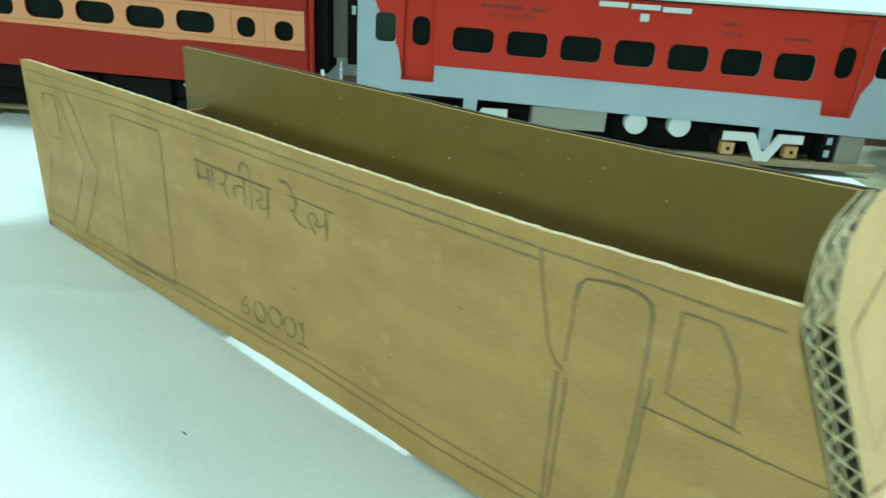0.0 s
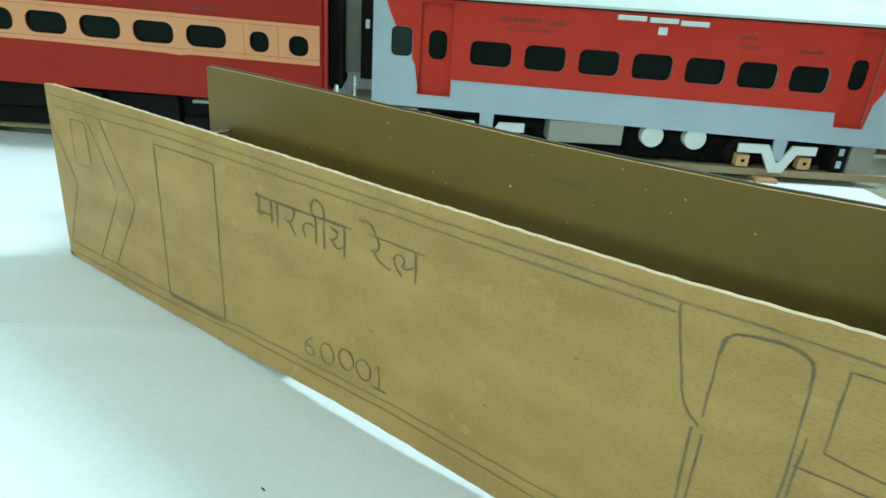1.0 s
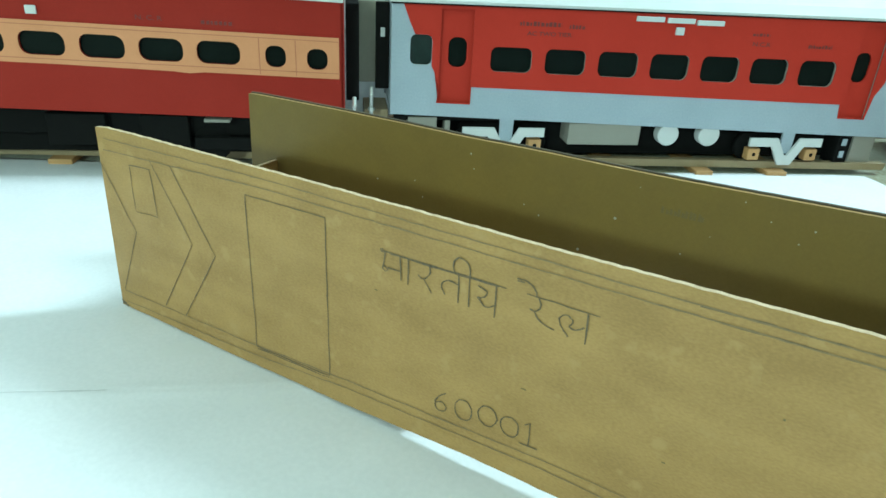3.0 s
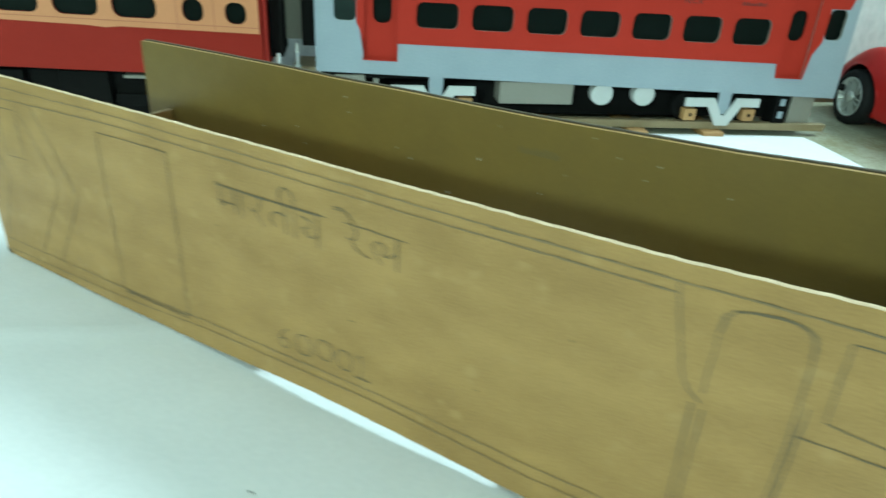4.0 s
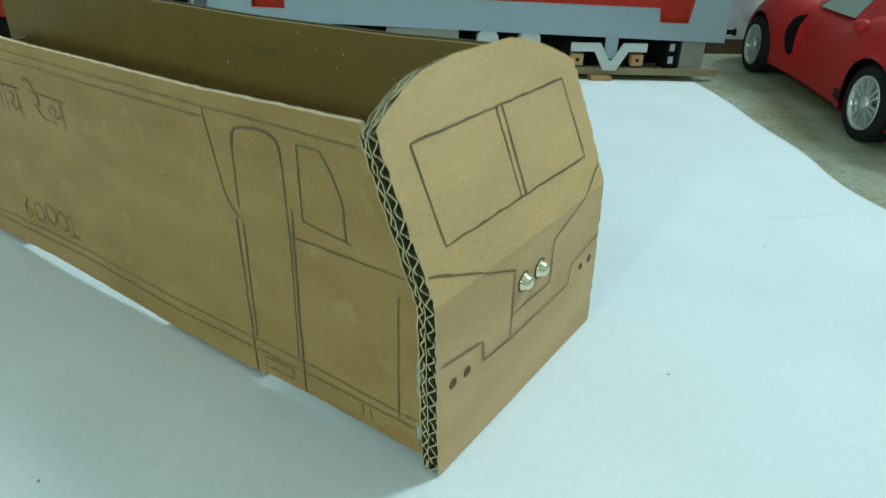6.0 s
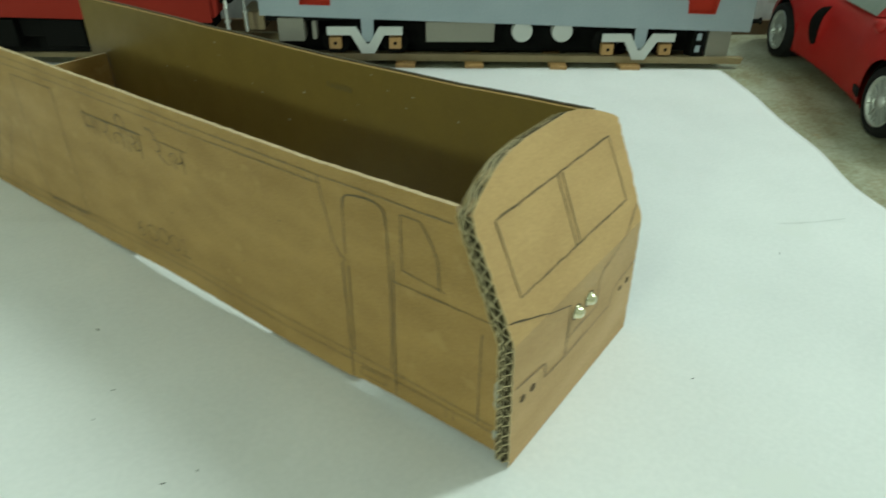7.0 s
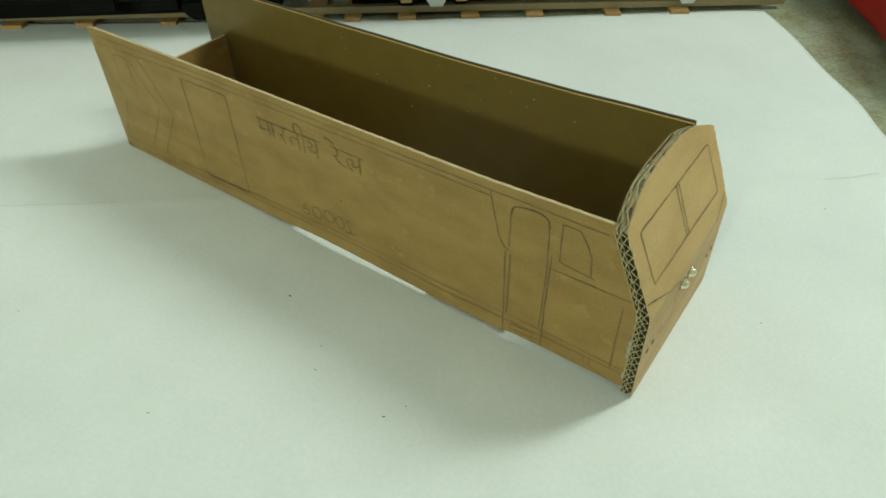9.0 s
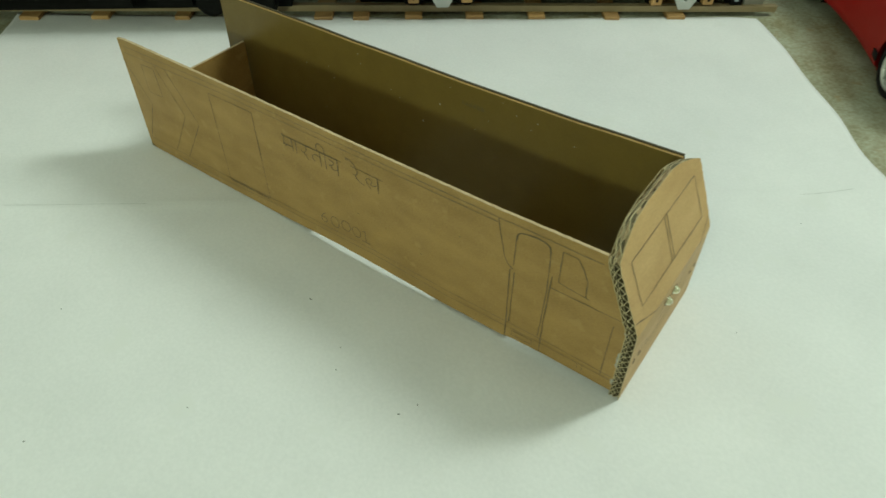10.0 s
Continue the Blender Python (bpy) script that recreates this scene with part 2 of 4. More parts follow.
def box(name, lo, hi, mats, parent, label="", bevel=0.012, place=None, kind=""):
    bm = bmesh.new()
    bmesh.ops.create_cube(bm, size=1)
    for v in bm.verts:
        v.co = Vector([(lo[i] + hi[i]) / 2 + v.co[i] * (hi[i] - lo[i]) for i in range(3)])
    if bevel:
        bmesh.ops.bevel(bm, geom=bm.edges, offset=min(bevel, 0.3 * min(hi[i] - lo[i] for i in range(3))), segments=2, affect="EDGES", profile=0.5)
    for v in bm.verts:
        v.co = Vector(place(*v.co) if place else v.co) * U
    me = bpy.data.meshes.new(name)
    bm.to_mesh(me)
    bm.free()
    me.materials.append(mats)
    ob = new(name, me)
    ob.parent = parent
    return tagged(ob, label, kind=kind)


def rounded(a0, b0, a1, b1, r, steps=4):
    """A rectangle with round corners, anticlockwise."""
    pts = []
    for ca, cb, start in ((a1 - r, b0 + r, -90), (a1 - r, b1 - r, 0), (a0 + r, b1 - r, 90), (a0 + r, b0 + r, 180)):
        for k in range(steps + 1):
            t = radians(start + 90 * k / steps)
            pts.append((ca + r * math.cos(t), cb + r * math.sin(t)))
    return pts


def lathe(name, profile, centre, axis, mats, parent, label="", n=32, smooth=True):
    """Turns a profile of (radius, along) about an axis through centre."""
    axis = Vector(axis).normalized()
    side = axis.cross(Vector((0, 0, 1)))
    side = side.normalized() if side.length > 0.01 else Vector((1, 0, 0))
    up = side.cross(axis)
    verts, faces = [], []
    for r, a in profile:
        for k in range(n):
            t = 2 * math.pi * k / n
            verts.append(tuple(Vector(centre) + axis * a + side * (r * math.cos(t)) + up * (r * math.sin(t))))
    for i in range(len(profile) - 1):
        for k in range(n):
            a, b = i * n + k, i * n + (k + 1) % n
            faces.append((a, b, b + n, a + n))
    faces.append(tuple(range(n - 1, -1, -1)))
    faces.append(tuple(range((len(profile) - 1) * n, len(profile) * n)))
    ob = mesh_object(name, verts, faces, mats, parent, label, smooth=False)
    if smooth:
        for p in ob.data.polygons:
            p.use_smooth = len(p.vertices) == 4
    return ob


def strokes(name, lines, width, place, mats, parent, label="", seed=1):
    """Hand-drawn lines as thin uneven ribbons. place(a, b) gives the point on the drawn face."""
    rnd = random.Random(seed)
    verts, faces = [], []
    for row, line in enumerate(lines):
        lift = 0.002 + 0.0003 * (seed % 7) + 0.0004 * (row % 9)
        pts = []
        for (a0, b0), (a1, b1) in zip(line, line[1:]):
            n = max(1, int(math.hypot(a1 - a0, b1 - b0) / 0.06))
            pts += [(a0 + (a1 - a0) * k / n, b0 + (b1 - b0) * k / n) for k in range(n)]
        pts.append(line[-1])
        pts = [(a + rnd.uniform(-0.0025, 0.0025), b + rnd.uniform(-0.0025, 0.0025)) for a, b in pts]
        base = len(verts)
        for i, (a, b) in enumerate(pts):
            p, q = pts[max(i - 1, 0)], pts[min(i + 1, len(pts) - 1)]
            da, db = q[0] - p[0], q[1] - p[1]
            s = math.hypot(da, db) or 1
            w = width * rnd.uniform(0.28, 0.56)
            verts += [place(a - db / s * w, b + da / s * w, lift), place(a + db / s * w, b - da / s * w, lift)]
        for i in range(len(pts) - 1):
            a = base + 2 * i
            faces.append((a, a + 1, a + 3, a + 2))
    return mesh_object(name, verts, faces, mats, parent, label)


def smooth_line(pts, per=5):
    """A rounded line through the given points."""
    out = []
    for i in range(len(pts) - 1):
        p0, p1, p2, p3 = pts[max(i - 1, 0)], pts[i], pts[i + 1], pts[min(i + 2, len(pts) - 1)]
        for k in range(per):
            t = k / per
            out.append(tuple(0.5 * (2 * p1[c] + (p2[c] - p0[c]) * t + (2 * p0[c] - 5 * p1[c] + 4 * p2[c] - p3[c]) * t * t + (3 * p1[c] - p0[c] - 3 * p2[c] + p3[c]) * t**3) for c in (0, 1)))
    return out + [pts[-1]]


# ---- the room ----
def setting(name, lo, hi, mats, label, category):
    """A plain slab of the setting, turned with the room."""
    ob = box(name, lo, hi, mats, None, label, 0.0, kind="structure")
    ob.matrix_world = room_turn
    return tagged(ob, category=category)


FLOOR_Z = -0.022
setting("floor", (ROOM_U0, ROOM_V0, FLOOR_Z - 1), (ROOM_U1, ROOM_V1, FLOOR_Z), TERRAZZO, "mottled beige and olive terrazzo floor", "floor")
setting("ceiling", (ROOM_U0, ROOM_V0, ROOM_H), (ROOM_U1, ROOM_V1, ROOM_H + 1), PLASTER, "plain white plaster ceiling", "ceiling")
setting("wall_back", (ROOM_U0 - 2, ROOM_V1, FLOOR_Z - 1), (ROOM_U1 + 2, ROOM_V1 + 2, ROOM_H + 1), DISTEMPER, "white brushed plaster wall behind the model train", "wall")
# The narrow opening is assumed, cut to hold the added fill lamp.
wall_behind = plate("wall_behind", [(ROOM_U0 - 2, FLOOR_Z - 1), (ROOM_U1 + 2, FLOOR_Z - 1), (ROOM_U1 + 2, ROOM_H + 1), (ROOM_U0 - 2, ROOM_H + 1)], 2.0, lambda a, b, d: (a, ROOM_V0 - d, b), PLASTER, None,
                    "unseen white plaster wall with a slit assumed for the fill lamp", holes=[[(BAY_U0, BAY_Z0), (BAY_U1, BAY_Z0), (BAY_U1, BAY_Z1), (BAY_U0, BAY_Z1)]])
wall_behind.matrix_world = room_turn
tagged(wall_behind, category="wall", kind="structure")
setting("wall_far", (ROOM_U0 - 2, ROOM_V0, FLOOR_Z - 1), (ROOM_U0, ROOM_V1, ROOM_H + 1), PLASTER, "plain white plaster wall", "wall")
wall_window = plate("wall_window", [(ROOM_V0, FLOOR_Z - 1), (ROOM_V1, FLOOR_Z - 1), (ROOM_V1, ROOM_H + 1), (ROOM_V0, ROOM_H + 1)], 2.0, lambda a, b, d: (ROOM_U1 + d, a, b), PLASTER, None,
                    "white plaster wall with a daylit window opening", holes=[[(WIN_V0, WIN_Z0), (WIN_V1, WIN_Z0), (WIN_V1, WIN_Z1), (WIN_V0, WIN_Z1)]])
wall_window.matrix_world = room_turn
tagged(wall_window, category="wall", kind="structure")
setting("baseboard", (ROOM_U0, ROOM_V1 - 0.07, FLOOR_Z), (ROOM_U1, ROOM_V1, 0.20), SKIRT, "brown skirting along the white wall", "baseboard")


# ---- paper sheet ----
def paper_sheet():
    u0, u1, v0, v1 = -2.85, 8.35, -5.1, 3.0
    # the grid is closer beside the long fold
    near_fold = [-0.14, -0.09, -0.05, -0.025, 0.0, 0.025, 0.05, 0.09, 0.14]
    grid_u = [u0 + (u1 - u0) * k / 200 for k in range(201)]
    grid_v = sorted([v0 + (v1 - v0) * k / 150 for k in range(151)] + [-1.055 + k for k in near_fold])
    nu, nv = len(grid_u) - 1, len(grid_v) - 1

    def shape(u, v):
        """Where a point of the flat sheet lies, with its folds, waves and round corner."""
        a, b = (u - u0) / (u1 - u0), (v - v0) / (v1 - v0)
        fold_v, fold_u = v + 1.055, u - 2.98 - 0.135 * (v + 2.71) + 0.004 * math.sin(3 * v)
        v -= 0.018 * min(u, 5.5) * math.exp(-((fold_v / 1.2) ** 2))
        # the corner by the car is cut round, and the edge waves
        if b > 0.95 and a > 0.95:
            k = max(0.0, (a - 0.95) / 0.05 + (b - 0.95) / 0.05 - 1.0)
            u -= 0.03 * k * k
            v -= 0.08 * k * k
        u += (0.035 * math.exp(-(((v - 2.2) / 0.8) ** 2)) - 0.05 * math.exp(-(((v + 0.5) / 0.5) ** 2)) - 0.02 + 0.012 * math.sin(4.1 * v)) * a**8
        v += max(0.0, 5.0 - u) * 0.06 * b**6
        z = 0.008 * noise.noise((u * 0.55, v * 0.55, 3.1)) + 0.0045 * noise.noise((u * 1.7, v * 1.7, 8.3))
        z += 0.015 * math.exp(-abs(fold_v) / 0.14) + 0.005 * math.exp(-((fold_u / 0.22) ** 2)) - 0.005
        z -= 0.004 * max(0.0, 1 - abs(fold_v) / 0.03)
        edge = max(0.0, a - 0.955) / 0.045
        z += 0.012 * edge**2 * (0.5 + 0.5 * math.sin(2.1 * v + 0.4)) + 0.02 * max(0.0, b - 0.975) / 0.025 * (0.5 + 0.5 * math.sin(1.3 * u))
        return (u * math.cos(radians(TRAIN)) - v * math.sin(radians(TRAIN)), u * math.sin(radians(TRAIN)) + v * math.cos(radians(TRAIN)), z - 0.004)

    verts, faces = [shape(u, v) for v in grid_v for u in grid_u], []
    row = nu + 1
    for j in range(nv):
        for i in range(nu):
            p = j * row + i
            faces.append((p, p + 1, p + 1 + row, p + row))
    ob = mesh_object("paper_sheet", verts, faces, PAPER, None, "large white chart paper with fold creases lying on the floor", smooth=True)
    solid = ob.modifiers.new("thickness", "SOLIDIFY")
    solid.thickness, solid.offset = 0.00035, -1

    def on_paper(a, b, lift):
        x, y, z = shape(a, b)
        return (x, y, z + lift + 0.002)

    # Short thin grey lines drawn along the fold.
    for k, line in enumerate(([(7.2, -1.098), (7.35, -1.092), (7.53, -1.076), (7.84, -1.023)], [(4.9, -1.055), (5.1, -1.057)], [(-1.3, -1.05), (0.2, -1.056)])):
        strokes("fold_line", [line], 0.005, on_paper, CREASE, ob, "thin grey line along the fold", seed=51 + k)
    return tagged(ob, category="paper")


paper_sheet()

# ---- cardboard locomotive ----
loco = thing("cardboard_locomotive", "unpainted cardboard locomotive body, open topped, with pencil drawing, on paper", "model locomotive", (0, 0, 0))
SIDE_T = 0.027


def front_x(z):
    """The front end of the sides, which follows the bent nose."""
    return float(np.interp(z, [0.0, 0.80, 0.92, 1.14, 1.345, 1.46], [5.795, 5.785, 5.736, 5.635, 5.54, 5.515]))


def side_outline(seed, rise, start=0.03, ragged=0.7):
    rnd = random.Random(seed)
    top, bottom = [], []
    for k in range(181):
        x = start + (5.515 - start) * k / 180
        z = float(np.interp(x, [0, 0.15, 0.9, 2.1, 3.5, 4.6, 5.5], rise))
        top.append((x, z + 0.004 * noise.noise((x * 1.7, seed, 0)) + ragged * (0.0035 * noise.noise((x * 19, seed, 4)) + rnd.uniform(-0.0028, 0.0028))))
    for k in range(91):
        x = start - 0.03 + (5.825 - start) * k / 90
        z = float(np.interp(x, [0, 1.2, 2.1, 2.9, 3.5, 4.1, 4.78, 4.86, 5.2, 5.8], [0.002, 0.006, 0.02, 0.055, 0.05, 0.035, 0.045, 0.072, 0.088, 0.088]))
        bottom.append((x, z + rnd.uniform(-0.002, 0.002)))
    front = [(front_x(z), z) for z in (0.3, 0.6, 0.80, 0.92, 1.14, 1.345)]
    return bottom + front + top[::-1]


near_side = plate("side_panel", side_outline(3, [1.345, 1.362, 1.375, 1.388, 1.40, 1.415, 1.452]), SIDE_T, lambda a, b, d: (a, d, b), KRAFT, loco, "brown board side with pencil drawing", edge=KRAFT_EDGE)
# Unseen sheet, added only to redden light bounced onto the far side.
plate("bounce_liner", side_outline(3, [1.335, 1.352, 1.365, 1.378, 1.39, 1.405, 1.442]), 0.004, lambda a, b, d: (a, SIDE_T + 0.002 + d, b), KRAFT_BOUNCE, loco, "unseen reddish sheet added to tint light bounced inside the body")
far_side = plate("side_panel", side_outline(8, [1.352, 1.365, 1.378, 1.388, 1.402, 1.437, 1.485], 0.075, 0.2), SIDE_T, lambda a, b, d: (a, 1.31 + d, b), KRAFT_SHADED, loco, "brown board side, shiny inside, its colour darkened for shade", edge=KRAFT)
plate("outer_layer", side_outline(8, [1.362, 1.375, 1.388, 1.398, 1.412, 1.447, 1.495], 0.075, 0.2), 0.020, lambda a, b, d: (a, 1.339 + d, b), DARK_EDGE, loco, "second dark brown board layer")
plate("rear_bulkhead", [(0.04, 0.10), (1.30, 0.10), (1.30, 0.865), (0.04, 0.862)], 0.03, lambda a, b, d: (0.36 - d, a, b), KRAFT, loco, "low brown board bulkhead", edge=KRAFT_EDGE)
plate("floor_board", [(0.37, 0.045), (2.55, 0.045), (2.55, 1.30), (0.37, 1.30)], 0.03, lambda a, b, d: (a, b, 0.12 - d), KRAFT_BOUNCE, loco, "brown board floor", edge=KRAFT_EDGE)
# Unseen; placed to block the light that passes under the near side here.
plate("cross_board", [(4.06, 0.033), (4.81, 0.033), (4.81, 1.305), (4.06, 1.305)], 0.03, lambda a, b, d: (a, b, 0.042 - d), KRAFT_BOUNCE, loco, "unseen brown board cross piece that stops light under the side", edge=KRAFT_EDGE)


def on_side(a, b, lift):
    return (a, -lift, b)


# band lines along the top and bottom
strokes("pencil_band", [[(0.10, 1.285), (1.5, 1.325), (3.6, 1.335), (4.65, 1.345), (5.5, 1.36)], [(0.08, 1.205), (1.5, 1.268), (3.6, 1.285), (4.64, 1.298)]], 0.0082, on_side, PENCIL_FAINT, near_side, seed=2)
strokes("pencil_band", [[(0.06, 0.14), (1.3, 0.165), (2.1, 0.205), (3.4, 0.245), (4.2, 0.232), (5.2, 0.262), (5.78, 0.256)], [(0.06, 0.05), (1.3, 0.085), (2.1, 0.148), (3.3, 0.188), (4.2, 0.165), (5.2, 0.206), (5.78, 0.213)]], 0.0082, on_side, PENCIL_FAINT, near_side, seed=3)
strokes("pencil_band", [[(3.9, 1.3375), (4.65, 1.3455), (5.5, 1.361)]], 0.0086, on_side, PENCIL, near_side, seed=15)
strokes("pencil_band", [[(3.75, 1.2865), (4.64, 1.2985)]], 0.0077, on_side, PENCIL, near_side, seed=16)
strokes("pencil_chevron", [[(0.02, 1.12), (0.30, 0.666), (0.06, 0.15)], [(0.543, 1.234), (0.866, 0.734), (0.509, 0.167)], [(0.735, 1.235), (1.071, 0.71), (0.71, 0.153)]], 0.0071, on_side, PENCIL, near_side, seed=4)
strokes("pencil_window", [[(0.334, 1.15), (0.534, 1.164), (0.553, 0.842), (0.331, 0.829), (0.334, 1.15)]], 0.0071, on_side, PENCIL, near_side, seed=5)
strokes("pencil_door", [[(1.373, 1.198), (1.968, 1.211), (1.976, 0.184), (1.378, 0.162), (1.373, 1.198)], [(1.38, 0.150), (1.97, 0.168)]], 0.0073, on_side, PENCIL, near_side, seed=6)
# cab end: swept line, door, window, steps
strokes("pencil_cab_line", [smooth_line([(4.65, 1.34), (4.657, 1.29), (4.704, 1.078), (4.745, 0.952), (4.81, 0.887)])], 0.0090, on_side, PENCIL, near_side, seed=7)
strokes("pencil_cab_door", [smooth_line([(4.815, 0.93), (4.812, 1.21), (4.833, 1.28), (4.90, 1.306), (5.02, 1.315), (5.088, 1.285), (5.107, 1.178), (5.117, 0.826), (5.108, 0.281)]),
                            [(4.785, 0.874), (4.793, 0.634), (4.801, 0.282), (4.806, 0.06)], [(4.828, 0.86), (4.829, 0.27)], [(5.143, 1.02), (5.133, 0.54), (5.138, 0.09)]], 0.0090, on_side, PENCIL, near_side, seed=8)
strokes("pencil_door_top", [smooth_line([(4.813, 1.20), (4.833, 1.28), (4.90, 1.306), (5.02, 1.315), (5.088, 1.285), (5.105, 1.20)])], 0.0120, on_side, PENCIL, near_side, seed=18)
strokes("pencil_cab_window", [[(5.195, 1.303), (5.319, 1.304), (5.375, 1.22), (5.421, 1.119), (5.431, 0.966), (5.201, 0.985), (5.195, 1.303)], [(5.40, 0.968), (5.46, 0.962)]], 0.0090, on_side, PENCIL, near_side, seed=9)
strokes("pencil_cab_band", [[(5.13, 0.895), (5.464, 0.90), (5.736, 0.906)], [(5.684, 0.822), (5.684, 0.229)]], 0.0071, on_side, PENCIL, near_side, seed=10)
strokes("pencil_step", [[(4.872, 0.171), (5.064, 0.183), (5.06, 0.125), (4.866, 0.113), (4.872, 0.171)]], 0.0071, on_side, PENCIL, near_side, seed=11)
for x in (5.486, 5.53):
    strokes("pencil_tick", [[(x, 0.20), (x + 0.003, 0.14)]], 0.0071, on_side, PENCIL, near_side, seed=14)

# the Hindi words for Indian Railways, as handwritten strokes below their head lines
H1, H2 = 1.128, 1.143
bha = [
    smooth_line([(2.352, H1 + 0.012), (2.336, H1 + 0.004), (2.348, H1 - 0.008), (2.366, H1)], 3),
    [(2.365, H1), (2.362, H1 - 0.06), (2.35, H1 - 0.10)], [(2.35, H1 - 0.10), (2.365, H1 - 0.085), (2.385, H1 - 0.10), (2.37, H1 - 0.115), (2.35, H1 - 0.10)], [(2.385, H1 - 0.09), (2.46, H1 - 0.085)], [(2.46, H1), (2.468, H1 - 0.14)],
    [(2.51, H1), (2.513, H1 - 0.145)],
]
ra = [smooth_line([(2.635, H1), (2.64, H1 - 0.05), (2.60, H1 - 0.085), (2.575, H1 - 0.07)], 4), [(2.60, H1 - 0.08), (2.655, H1 - 0.15)]]
tii = [
    [(2.805, H1), (2.81, H1 - 0.155)], smooth_line([(2.805, H1 - 0.055), (2.745, H1 - 0.05), (2.71, H1 - 0.085), (2.735, H1 - 0.135)], 4),
    [(2.865, H1 + 0.005), (2.868, H1 - 0.155)], smooth_line([(2.865, H1), (2.855, H1 + 0.07), (2.80, H1 + 0.095), (2.77, H1 + 0.045), (2.785, H1)], 4),
]
ya = [smooth_line([(2.91, H1 - 0.02), (2.965, H1 - 0.04), (2.94, H1 - 0.08), (2.915, H1 - 0.085), (2.96, H1 - 0.125), (3.01, H1 - 0.10)], 4), [(3.01, H1 + 0.01), (3.012, H1 - 0.165)]]
head = [[(2.342, H1), (2.60, H1), (3.058, H1 + 0.012)], [(2.40, H1 - 0.004), (2.70, H1 - 0.003), (3.02, H1 + 0.006)]]
strokes("pencil_word", head + bha + ra + tii + ya, 0.0082, on_side, PENCIL, near_side, "handwritten Hindi word in pencil", seed=12)
re_sign = [
    [(3.165, H2), (3.518, H2 + 0.003)], smooth_line([(3.11, H2 + 0.062), (3.16, H2 + 0.064), (3.205, H2 + 0.03), (3.215, H2)], 4), [(3.11, H2 + 0.054), (3.15, H2 + 0.056)],
    smooth_line([(3.225, H2), (3.24, H2 - 0.04), (3.215, H2 - 0.075), (3.185, H2 - 0.07)], 4), smooth_line([(3.21, H2 - 0.075), (3.245, H2 - 0.12), (3.32, H2 - 0.14)], 4),
]
la = [smooth_line([(3.385, H2 - 0.15), (3.345, H2 - 0.10), (3.335, H2 - 0.06), (3.37, H2 - 0.04), (3.40, H2 - 0.065), (3.385, H2 - 0.095), (3.42, H2 - 0.10), (3.455, H2 - 0.075)], 4), [(3.465, H2), (3.468, H2 - 0.16)]]
strokes("pencil_word", re_sign + la, 0.0082, on_side, PENCIL, near_side, "handwritten Hindi word in pencil", seed=19)
number = [
    smooth_line([(2.775, 0.405), (2.735, 0.375), (2.71, 0.32), (2.725, 0.283), (2.765, 0.283), (2.782, 0.315), (2.755, 0.340), (2.715, 0.325)], 5),
    [(2.885 + 0.052 * math.cos(t / 9 * math.pi), 0.347 + 0.064 * math.sin(t / 9 * math.pi)) for t in range(19)],
    [(3.027 + 0.056 * math.cos(t / 9 * math.pi), 0.373 + 0.062 * math.sin(t / 9 * math.pi)) for t in range(19)],
    [(3.155 + 0.050 * math.cos(t / 9 * math.pi), 0.366 + 0.060 * math.sin(t / 9 * math.pi)) for t in range(19)],
    [(3.235, 0.415), (3.262, 0.438), (3.268, 0.296)], [(3.215, 0.294), (3.315, 0.296)],
]
strokes("pencil_number", number, 0.0085, on_side, PENCIL, near_side, "handwritten number in pencil", seed=13)

# a rubbed, dirty corner at the rear end
strokes("worn_corner", [[(0.012, 0.035), (0.05, 0.022)], [(0.015, 0.02), (0.07, 0.012)], [(0.01, 0.05), (0.014, 0.012)]], 0.016, on_side, PENCIL, near_side, "dark rubbed corner", seed=20)
rnd = random.Random(17)
for x, z, r in [(1.36, 0.93, 0.0065), (1.69, 0.99, 0.005), (1.76, 0.88, 0.005), (2.13, 1.28, 0.0065), (2.16, 1.18, 0.005), (2.55, 1.02, 0.005), (2.66, 0.97, 0.0065), (3.16, 1.08, 0.010), 
                (3.28, 1.31, 0.0035), (3.58, 0.96, 0.005), (3.72, 1.11, 0.0035), (3.86, 1.36, 0.005), (4.01, 1.28, 0.005), (4.17, 1.19, 0.005), (4.23, 1.28, 0.0065), (2.955, 0.81, 0.010), (4.607, 1.198, 0.006), (1.58, 0.45, 0.005)]:
    lathe("glue_speck", [(r, -0.001), (r * 0.9, 0.002), (r * 0.3, 0.003)], (x, 1.31, z), (rnd.uniform(-0.05, 0.05), -1, 0), GLUE, far_side, "pale dried speck", n=8)
# a faded stamp that cannot be read, inside the far side
for k in range(11):
    x0, h = 3.425 + 0.023 * k + rnd.uniform(-0.004, 0.004), 0.02 + 0.022 * rnd.random()
    plate("stamp_bar", [(x0, 1.185), (x0 + 0.016, 1.185), (x0 + 0.016, 1.185 + h), (x0, 1.185 + h * 1.2)], 0.0015, lambda a, b, d: (a, 1.307 + d, b), MARK, far_side)
for x0, z0, w, h in ((3.19, 0.62, 0.03, 0.006), (2.30, 0.88, 0.02, 0.005), (3.9, 0.52, 0.018, 0.006), (4.3, 0.95, 0.012, 0.008)):
    plate("board_fleck", [(x0, z0), (x0 + w, z0 - h * 0.3), (x0 + w * 0.8, z0 + h), (x0, z0 + h * 0.7)], 0.0015, lambda a, b, d: (a, d - 0.003, b), MARK, near_side)

# the bent nose of double-wall corrugated board
KINK, SLOPE = 0.86, 0.45
NOSE_T = 0.088
RUN = math.hypot(1, SLOPE)


